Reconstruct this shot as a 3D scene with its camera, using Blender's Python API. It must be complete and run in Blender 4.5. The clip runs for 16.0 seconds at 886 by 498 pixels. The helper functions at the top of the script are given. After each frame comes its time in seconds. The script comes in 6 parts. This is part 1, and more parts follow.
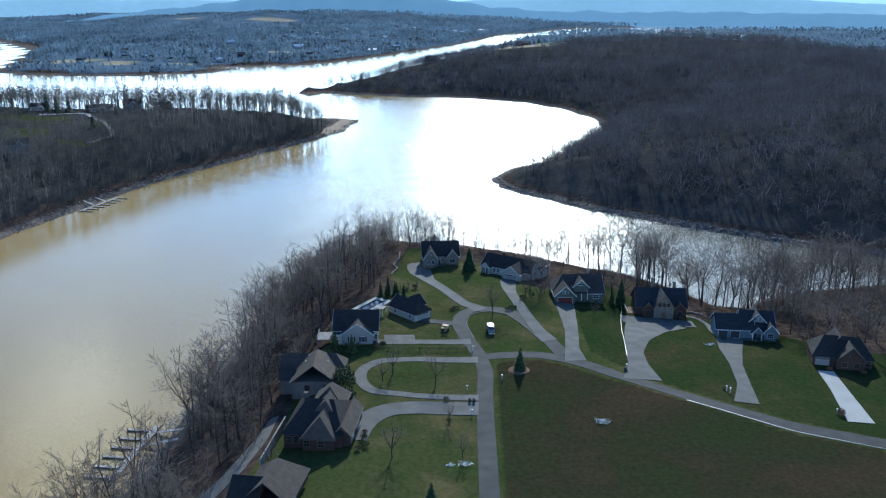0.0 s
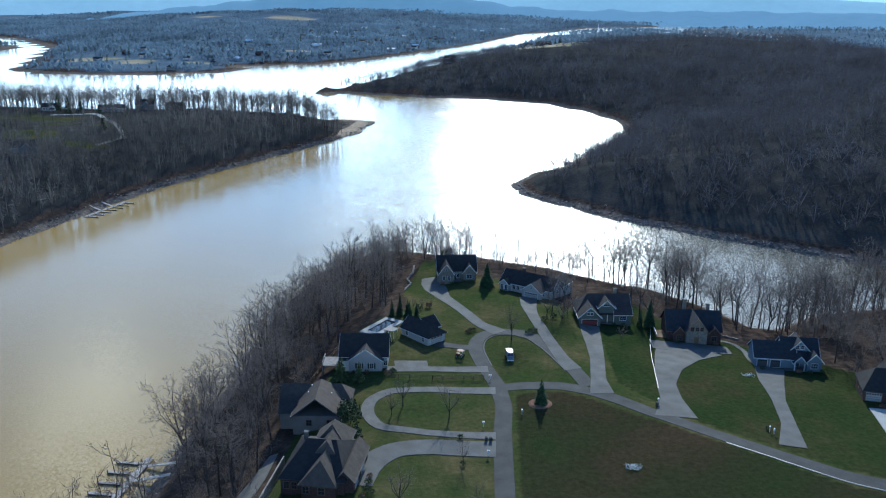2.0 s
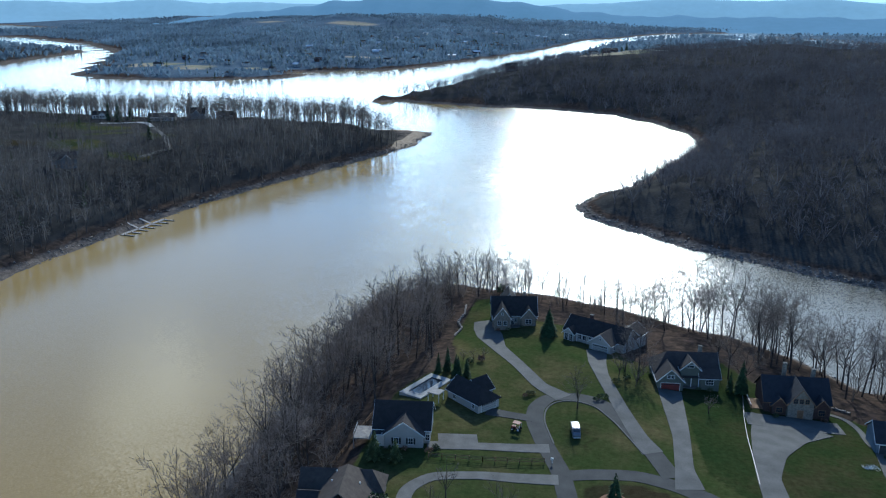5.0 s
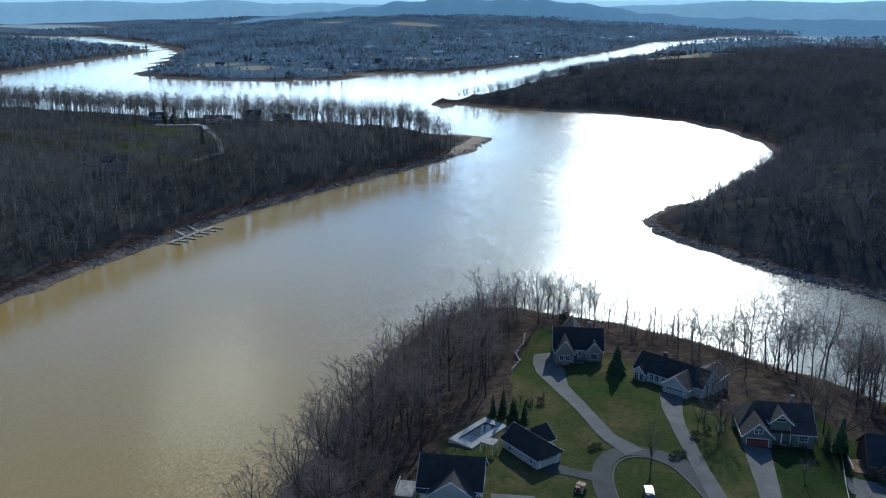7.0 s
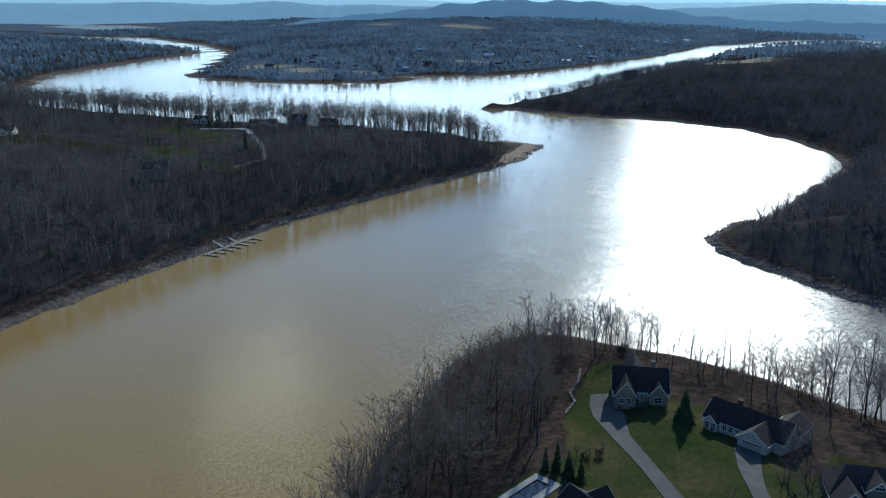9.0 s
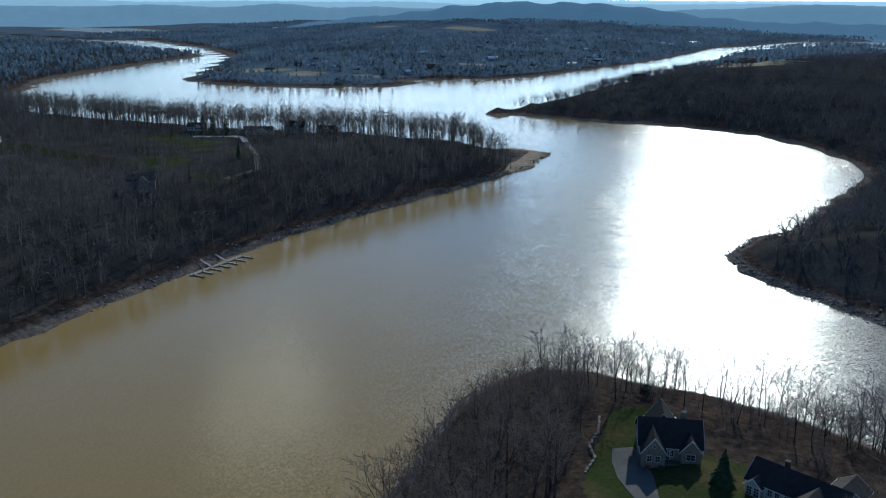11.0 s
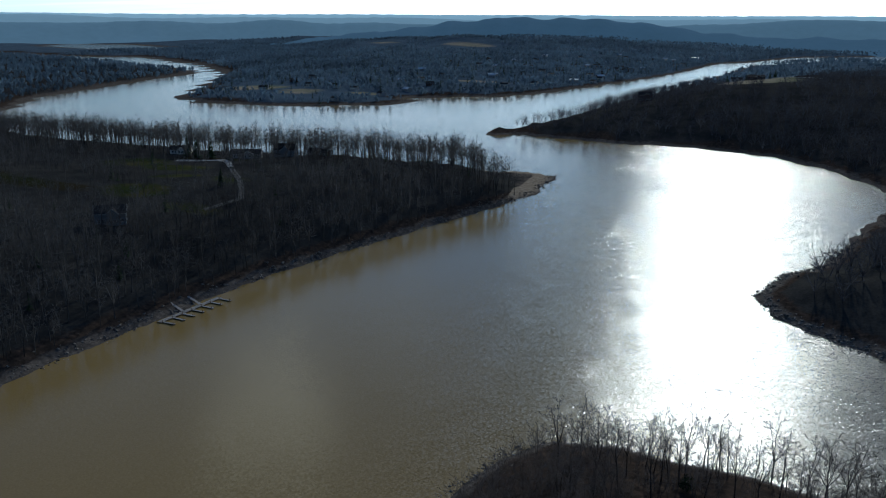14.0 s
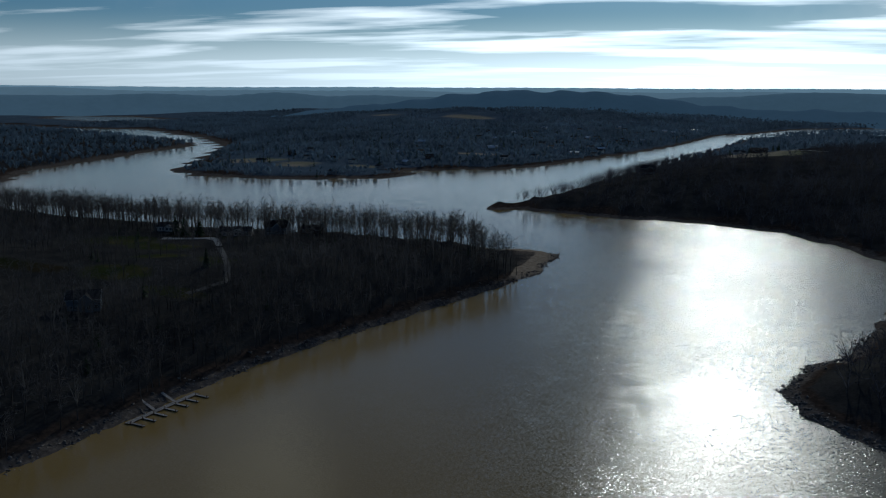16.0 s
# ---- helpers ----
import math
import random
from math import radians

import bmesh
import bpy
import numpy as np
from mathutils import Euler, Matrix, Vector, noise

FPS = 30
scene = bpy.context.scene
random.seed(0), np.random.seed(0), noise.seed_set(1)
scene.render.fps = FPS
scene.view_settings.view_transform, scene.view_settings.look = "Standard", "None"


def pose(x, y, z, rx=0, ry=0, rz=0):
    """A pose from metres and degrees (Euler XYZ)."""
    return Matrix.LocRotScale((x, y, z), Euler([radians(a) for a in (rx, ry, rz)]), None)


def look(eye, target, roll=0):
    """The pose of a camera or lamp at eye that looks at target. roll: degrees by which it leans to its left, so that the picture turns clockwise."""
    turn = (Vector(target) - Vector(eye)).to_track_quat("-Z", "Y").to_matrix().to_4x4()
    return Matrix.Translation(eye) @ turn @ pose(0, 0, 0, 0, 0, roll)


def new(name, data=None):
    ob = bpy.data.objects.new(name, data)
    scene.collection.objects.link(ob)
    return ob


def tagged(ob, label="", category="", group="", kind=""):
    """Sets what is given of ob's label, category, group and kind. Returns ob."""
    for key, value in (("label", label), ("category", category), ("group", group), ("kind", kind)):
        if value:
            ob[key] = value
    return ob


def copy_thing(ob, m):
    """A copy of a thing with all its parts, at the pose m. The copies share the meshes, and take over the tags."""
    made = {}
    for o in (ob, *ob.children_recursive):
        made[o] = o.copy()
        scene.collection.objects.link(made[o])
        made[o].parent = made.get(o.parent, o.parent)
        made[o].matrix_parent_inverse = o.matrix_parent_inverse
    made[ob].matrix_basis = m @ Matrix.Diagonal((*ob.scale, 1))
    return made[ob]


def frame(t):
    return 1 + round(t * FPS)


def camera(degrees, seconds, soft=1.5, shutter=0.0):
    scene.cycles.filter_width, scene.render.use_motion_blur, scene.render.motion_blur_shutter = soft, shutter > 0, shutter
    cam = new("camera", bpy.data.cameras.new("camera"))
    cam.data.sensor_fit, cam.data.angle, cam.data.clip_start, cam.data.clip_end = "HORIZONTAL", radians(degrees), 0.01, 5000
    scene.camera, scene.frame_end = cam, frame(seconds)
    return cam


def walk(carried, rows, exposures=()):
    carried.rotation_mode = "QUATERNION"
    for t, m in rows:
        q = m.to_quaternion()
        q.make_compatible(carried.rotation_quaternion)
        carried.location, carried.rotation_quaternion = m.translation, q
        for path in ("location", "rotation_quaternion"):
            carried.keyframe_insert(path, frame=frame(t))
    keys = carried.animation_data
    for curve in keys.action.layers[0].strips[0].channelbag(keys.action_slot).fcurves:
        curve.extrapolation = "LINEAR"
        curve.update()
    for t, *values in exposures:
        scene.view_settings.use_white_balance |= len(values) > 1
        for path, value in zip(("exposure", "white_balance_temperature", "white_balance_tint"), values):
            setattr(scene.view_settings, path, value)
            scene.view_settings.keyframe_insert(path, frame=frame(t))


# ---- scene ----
cam = camera(54.1, 16.0, soft=1.15)
PATH = [
    (0, (11.86, -22.0, 116.34), (8.81, 73.8, 87.89), 0.2),
    (0.5, (12.14, -17.89, 116.39), (8.99, 77.91, 87.94), 0.2),
    (1, (11.88, -13.5, 116.47), (8.68, 82.3, 87.92), 0.2),
    (1.5, (11.95, -8.11, 116.55), (7.75, 87.59, 88.0), 0.2),
    (2, (11.84, -2.17, 116.44), (6.69, 93.53, 87.84), 0.3),
    (2.5, (11.64, 3.87, 116.59), (5.94, 99.52, 87.99), 0.2),
    (3, (11.41, 10.24, 116.61), (5.31, 105.89, 88.11), 0.3),
    (3.5, (11.02, 16.57, 116.8), (4.37, 112.22, 88.4), 0.3),
    (4, (10.79, 22.96, 116.75), (2.84, 118.56, 88.5), 0.3),
    (4.5, (10.52, 29.75, 116.7), (0.62, 125.2, 88.55), 0.3),
    (7, (6.84, 61.5, 116.47), (-11.56, 155.7, 88.42), 0.4),
    (7.5, (5.75, 66.72, 116.69), (-14.2, 160.67, 88.69), 0.4),
    (8, (4.62, 72.59, 116.79), (-16.63, 166.24, 88.79), 0.4),
    (8.5, (3.29, 78.56, 116.64), (-19.06, 171.96, 88.69), 0.4),
    (9, (1.67, 84.51, 116.74), (-22.03, 177.56, 88.84), 0.5),
    (11.5, (-6.77, 119.07, 116.51), (-30.92, 212.12, 88.96), 0.4),
    (12, (-8.43, 125.68, 116.51), (-32.63, 218.83, 89.26), 0.4),
    (12.5, (-10.39, 132.89, 116.09), (-34.54, 226.09, 89.14), 0.3),
    (13, (-12.42, 139.27, 116.11), (-36.62, 232.57, 89.51), 0.3),
    (13.5, (-13.79, 146.12, 116.13), (-38.04, 239.52, 89.88), 0.3),
    (14, (-15.3, 152.61, 116.08), (-39.5, 246.06, 90.03), 0.3),
    (14.5, (-16.63, 159.41, 116.47), (-40.88, 252.86, 90.42), 0.3),
    (15, (-18.42, 165.8, 116.64), (-42.67, 259.25, 90.54), 0.3),
    (15.5, (-20.1, 173.2, 117.32), (-44.35, 266.85, 92.12), 0.3),
    (16, (-21.61, 180.89, 117.13), (-46.31, 276.04, 98.83), 0.3),
]
EXPOSURES = [(0, 0.72, 5250, 1), (4.5, 0.50, 5250, 1), (7, 0.18, 5350, 1), (9, -0.10, 5400, 1), (12.5, -0.78, 5400, 1), (14.5, -1.38, 5400, 1), (15.4, -1.60, 5450, 1), (16, -2.20, 5500, 2)]
walk(cam, [(t, look(eye, target, roll)) for t, eye, target, roll in PATH], EXPOSURES)


# ---- world, sun ----
SUN_EL, SUN_AZ = 26.0, 4.0          # degrees; azimuth to the right of +y
world = bpy.data.worlds.new("sky")
scene.world = world
world.use_nodes = True


def node(tree, kind, **values):
    n = tree.nodes.new(kind)
    for key, value in values.items():
        if key in n.inputs:
            n.inputs[key].default_value = value
    return n


def build_sky():
    tree = world.node_tree
    tree.nodes.clear()
    link = tree.links.new
    out = tree.nodes.new("ShaderNodeOutputWorld")
    back = tree.nodes.new("ShaderNodeBackground")
    sky = tree.nodes.new("ShaderNodeTexSky")
    sky.sky_type, sky.sun_disc = "NISHITA", False
    sky.sun_elevation, sky.sun_rotation = radians(SUN_EL), radians(SUN_AZ)
    sky.air_density, sky.dust_density, sky.ozone_density = 1.0, 0.4, 3.0
    back.inputs["Strength"].default_value = 0.072
    # thin sheets of cloud, on a plane high above
    coord = tree.nodes.new("ShaderNodeTexCoord")
    split = tree.nodes.new("ShaderNodeSeparateXYZ")
    link(coord.outputs["Generated"], split.inputs[0])
    lift = node(tree, "ShaderNodeMath")
    lift.operation = "MAXIMUM"
    lift.inputs[1].default_value = 0.0
    link(split.outputs["Z"], lift.inputs[0])
    add = node(tree, "ShaderNodeMath")
    add.operation = "ADD"
    add.inputs[1].default_value = 0.06
    link(lift.outputs[0], add.inputs[0])
    div = node(tree, "ShaderNodeVectorMath")
    div.operation = "DIVIDE"
    both = tree.nodes.new("ShaderNodeCombineXYZ")
    for k in range(3):
        link(add.outputs[0], both.inputs[k])
    link(coord.outputs["Generated"], div.inputs[0])
    link(both.outputs[0], div.inputs[1])
    flat = node(tree, "ShaderNodeVectorMath")
    flat.operation = "MULTIPLY"
    flat.inputs[1].default_value = (0.42, 1.0, 0.0)
    link(div.outputs[0], flat.inputs[0])
    cloud = node(tree, "ShaderNodeTexNoise", Scale=0.75, Detail=7.0, Roughness=0.52, Distortion=0.2)
    link(flat.outputs[0], cloud.inputs["Vector"])
    ramp = tree.nodes.new("ShaderNodeValToRGB")
    ramp.color_ramp.elements[0].position, ramp.color_ramp.elements[1].position = 0.47, 0.60
    link(cloud.outputs["Fac"], ramp.inputs[0])
    mix = tree.nodes.new("ShaderNodeMix")
    mix.data_type = "RGBA"
    # cloud sheets close up towards the horizon and thin out overhead
    thin = tree.nodes.new("ShaderNodeMapRange")
    thin.interpolation_type = "SMOOTHSTEP"
    thin.inputs["From Min"].default_value, thin.inputs["From Max"].default_value = 0.10, 0.26
    thin.inputs["To Min"].default_value, thin.inputs["To Max"].default_value = 1.0, 0.12
    link(lift.outputs[0], thin.inputs["Value"])
    cover_of = tree.nodes.new("ShaderNodeMath")
    cover_of.operation = "MULTIPLY"
    link(ramp.outputs[0], cover_of.inputs[0])
    link(thin.outputs[0], cover_of.inputs[1])
    link(cover_of.outputs[0], mix.inputs["Factor"])
    bright = tree.nodes.new("ShaderNodeVectorMath")
    bright.operation = "MULTIPLY"
    bright.inputs[1].default_value = (1.13, 1.60, 2.05)
    link(sky.outputs[0], bright.inputs[0])
    link(bright.outputs[0], mix.inputs["A"])
    grey = tree.nodes.new("ShaderNodeRGBToBW")
    link(sky.outputs[0], grey.inputs[0])

    def lit(colour):
        """Cloud or haze, as bright as the sky round it makes it."""
        v = tree.nodes.new("ShaderNodeVectorMath")
        v.operation = "SCALE"
        v.inputs[0].default_value = colour
        link(grey.outputs[0], v.inputs["Scale"])
        return v.outputs[0]

    link(lit((6.4, 6.5, 6.5)), mix.inputs["B"])
    # loose clouds that stand higher, west and east of the sun
    seen = mix.outputs["Result"]
    ragged = node(tree, "ShaderNodeTexNoise", Scale=14.0, Detail=6.0, Roughness=0.6)
    link(coord.outputs["Generated"], ragged.inputs["Vector"])
    for az, el, near, far, dense in ((-27, 26.5, 0.5, 5.5, 0.9), (-32, 24, 4.0, 20.0, 0.24), (24, 22, 8.0, 27.0, 0.50)):
        a, e = radians(az), radians(el)
        turn = node(tree, "ShaderNodeVectorMath")
        turn.operation = "DOT_PRODUCT"
        turn.inputs[1].default_value = (math.sin(a) * math.cos(e), math.cos(a) * math.cos(e), math.sin(e))
        link(coord.outputs["Generated"], turn.inputs[0])
        blur = node(tree, "ShaderNodeMath")
        blur.operation = "MULTIPLY_ADD"
        blur.inputs[1].default_value = 0.016 if far < 10 else 0.05
        link(ragged.outputs["Fac"], blur.inputs[0])
        link(turn.outputs["Value"], blur.inputs[2])
        body = tree.nodes.new("ShaderNodeMapRange")
        body.interpolation_type = "SMOOTHSTEP"
        shift = 0.008 if far < 10 else 0.025
        body.inputs["From Min"].default_value, body.inputs["From Max"].default_value = math.cos(radians(far)) + shift, math.cos(radians(near)) + shift
        body.inputs["To Max"].default_value = dense
        link(blur.outputs[0], body.inputs["Value"])
        over = tree.nodes.new("ShaderNodeMix")
        over.data_type = "RGBA"
        link(body.outputs[0], over.inputs["Factor"])
        link(seen, over.inputs["A"])
        link(lit((10.0, 9.7, 9.1) if far < 10 else (4.4, 4.3, 4.1)), over.inputs["B"])
        seen = over.outputs["Result"]
    low = tree.nodes.new("ShaderNodeMapRange")
    low.inputs["From Min"].default_value, low.inputs["From Max"].default_value = 0.0, 0.085
    low.inputs["To Min"].default_value, low.inputs["To Max"].default_value = 0.85, 0.0
    low.interpolation_type = "SMOOTHSTEP"
    link(lift.outputs[0], low.inputs["Value"])
    pale = tree.nodes.new("ShaderNodeMix")
    pale.data_type = "RGBA"
    link(low.outputs[0], pale.inputs["Factor"])
    link(seen, pale.inputs["A"])
    link(lit((5.0, 5.35, 5.5)), pale.inputs["B"])
    link(pale.outputs["Result"], back.inputs["Color"])
    link(back.outputs[0], out.inputs[0])


build_sky()
sun = new("sun", bpy.data.lights.new("sun", "SUN"))
sun.data.energy, sun.data.angle, sun.data.color = 5.0, radians(0.6), (1.0, 0.91, 0.77)
_e, _a = radians(SUN_EL), radians(SUN_AZ)
sun.matrix_basis = look((0, 0, 300), (-math.sin(_a) * math.cos(_e), -math.cos(_a) * math.cos(_e), 300 - math.sin(_e)))


# ---- materials ----
def material(name, colour, rough=0.8, metal=0.0, vary=0.15, scale=1.0, bump=0.0, fine=6.0, spec=0.04, island=0.0, each=0.0, thin=0.0):
    """A surface with variation at two scales, in metres of the object's own space, and a fine relief; thin: the share of light that passes through, as in a spray of fine twigs."""
    m = bpy.data.materials.new(name)
    m.use_nodes = True
    tree = m.node_tree
    link = tree.links.new
    bsdf = tree.nodes["Principled BSDF"]
    bsdf.inputs["Roughness"].default_value, bsdf.inputs["Metallic"].default_value = rough, metal
    bsdf.inputs["Specular IOR Level"].default_value = spec
    where = tree.nodes.new("ShaderNodeNewGeometry")
    big = node(tree, "ShaderNodeTexNoise", Scale=scale, Detail=3.0)
    small = node(tree, "ShaderNodeTexNoise", Scale=scale * fine, Detail=4.0, Roughness=0.65)
    link(where.outputs["Position"], big.inputs["Vector"])
    link(where.outputs["Position"], small.inputs["Vector"])
    mul = tree.nodes.new("ShaderNodeMath")
    mul.operation = "ADD"
    link(big.outputs["Fac"], mul.inputs[0])
    link(small.outputs["Fac"], mul.inputs[1])
    span = tree.nodes.new("ShaderNodeMapRange")
    span.inputs["From Min"].default_value, span.inputs["From Max"].default_value = 0.6, 1.4
    span.inputs["To Min"].default_value, span.inputs["To Max"].default_value = 1 - 1.6 * vary, 1 + 1.6 * vary
    link(mul.outputs[0], span.inputs["Value"])
    value = span.outputs[0]
    for amount, socket in ((island, where.outputs["Random Per Island"]), (each, None)):
        if amount:
            if socket is None:
                socket = tree.nodes.new("ShaderNodeObjectInfo").outputs["Random"]
            r = tree.nodes.new("ShaderNodeMapRange")
            r.inputs["To Min"].default_value, r.inputs["To Max"].default_value = 1 - amount, 1 + amount
            link(socket, r.inputs["Value"])
            t = tree.nodes.new("ShaderNodeMath")
            t.operation = "MULTIPLY"
            link(value, t.inputs[0])
            link(r.outputs[0], t.inputs[1])
            value = t.outputs[0]
    tint = tree.nodes.new("ShaderNodeVectorMath")
    tint.operation = "SCALE"
    tint.inputs[0].default_value = colour
    link(value, tint.inputs["Scale"])
    link(tint.outputs[0], bsdf.inputs["Base Color"])
    if bump:
        b = node(tree, "ShaderNodeBump", Strength=0.6, Distance=bump)
        link(small.outputs["Fac"], b.inputs["Height"])
        link(b.outputs[0], bsdf.inputs["Normal"])
    if thin:
        past = tree.nodes.new("ShaderNodeBsdfTranslucent")
        link(tint.outputs[0], past.inputs["Color"])
        mixed = tree.nodes.new("ShaderNodeMixShader")
        mixed.inputs[0].default_value = thin
        link(bsdf.outputs[0], mixed.inputs[1])
        link(past.outputs[0], mixed.inputs[2])
        link(mixed.outputs[0], tree.nodes["Material Output"].inputs["Surface"])
    return m


def water_material():
    m = bpy.data.materials.new("muddy_lake_water")
    m.use_nodes = True
    tree = m.node_tree
    link = tree.links.new
    bsdf = tree.nodes["Principled BSDF"]
    bsdf.inputs["IOR"].default_value = 1.33
    where = tree.nodes.new("ShaderNodeNewGeometry")
    silt = node(tree, "ShaderNodeTexNoise", Scale=0.006, Detail=3.0)
    link(where.outputs["Position"], silt.inputs["Vector"])
    mix = tree.nodes.new("ShaderNodeMix")
    mix.data_type = "RGBA"
    mix.inputs["A"].default_value, mix.inputs["B"].default_value = (0.205, 0.136, 0.040, 1), (0.245, 0.166, 0.055, 1)
    link(silt.outputs["Fac"], mix.inputs["Factor"])
    # gusts: calm and ruffled stretches
    gust = node(tree, "ShaderNodeTexNoise", Scale=0.011, Detail=3.0)
    link(where.outputs["Position"], gust.inputs["Vector"])
    r = tree.nodes.new("ShaderNodeMapRange")
    r.inputs["From Min"].default_value, r.inputs["From Max"].default_value = 0.35, 0.65
    r.inputs["To Min"].default_value, r.inputs["To Max"].default_value = 0.72, 1.05
    link(gust.outputs["Fac"], r.inputs["Value"])
    # the cove behind the point lies sheltered, and so does the water off the western woods and beyond the hill
    place = tree.nodes.new("ShaderNodeSeparateXYZ")
    link(where.outputs["Position"], place.inputs[0])

    def ramp(socket, low_end, high_end):
        c = tree.nodes.new("ShaderNodeMapRange")
        c.interpolation_type = "SMOOTHSTEP"
        c.inputs["From Min"].default_value, c.inputs["From Max"].default_value = low_end, high_end
        link(socket, c.inputs["Value"])
        return c.outputs[0]

    def maths(kind, a, b):
        n = tree.nodes.new("ShaderNodeMath")
        n.operation = kind
        link(a, n.inputs[0])
        link(b, n.inputs[1])
        return n.outputs[0]

    cove = maths("MULTIPLY", ramp(place.outputs["X"], 60, 160), ramp(place.outputs["Y"], 460, 380))
    west = maths("MAXIMUM", ramp(place.outputs["X"], -15, -110), ramp(place.outputs["Y"], 980, 1120))
    still = maths("MAXIMUM", cove, west)
    # towards the cove and the eastern shore the colour is darker and greyer
    clear = tree.nodes.new("ShaderNodeMix")
    clear.data_type = "RGBA"
    clear.inputs["B"].default_value = (0.085, 0.076, 0.055, 1)
    link(ramp(place.outputs["X"], -60, 90), clear.inputs["Factor"])
    link(mix.outputs["Result"], clear.inputs["A"])
    link(clear.outputs["Result"], bsdf.inputs["Base Color"])
    settle = tree.nodes.new("ShaderNodeMix")
    link(still, settle.inputs["Factor"])
    # the open reach lies more in the wind
    wind = tree.nodes.new("ShaderNodeMapRange")
    wind.inputs["From Min"].default_value, wind.inputs["From Max"].default_value = 450, 850
    wind.inputs["To Min"].default_value, wind.inputs["To Max"].default_value = 1.0, 1.2
    link(place.outputs["Y"], wind.inputs["Value"])
    link(maths("MULTIPLY", r.outputs[0], wind.outputs[0]), settle.inputs["A"])
    settle.inputs["B"].default_value = 0.14
    gloss = tree.nodes.new("ShaderNodeMix")
    link(still, gloss.inputs["Factor"])
    gloss.inputs["A"].default_value, gloss.inputs["B"].default_value = 0.18, 0.11
    link(gloss.outputs["Result"], bsdf.inputs["Roughness"])
    # wavelets lean the surface a few degrees each way
    lean = None
    for scale, detail, share in ((1.9, 2.0, 1.0), (0.10, 2.0, 0.12)):
        wave = node(tree, "ShaderNodeTexNoise", Scale=scale, Detail=detail, Roughness=0.5)
        link(where.outputs["Position"], wave.inputs["Vector"])
        v = tree.nodes.new("ShaderNodeVectorMath")
        v.operation = "MULTIPLY_ADD"
        link(wave.outputs["Color"], v.inputs[0])
        v.inputs[1].default_value = (0.95 * share, 1.3 * share, 0)
        v.inputs[2].default_value = (-0.475 * share, -0.65 * share, 0)
        if lean is None:
            lean = v.outputs[0]
        else:
            both = tree.nodes.new("ShaderNodeVectorMath")
            link(lean, both.inputs[0])
            link(v.outputs[0], both.inputs[1])
            lean = both.outputs[0]
    steep = tree.nodes.new("ShaderNodeVectorMath")
    steep.operation = "SCALE"
    link(lean, steep.inputs[0])
    link(settle.outputs["Result"], steep.inputs["Scale"])
    up = tree.nodes.new("ShaderNodeVectorMath")
    link(steep.outputs[0], up.inputs[0])
    up.inputs[1].default_value = (0, 0, 1)
    unit = tree.nodes.new("ShaderNodeVectorMath")
    unit.operation = "NORMALIZE"
    link(up.outputs[0], unit.inputs[0])
    link(unit.outputs[0], bsdf.inputs["Normal"])
    return m


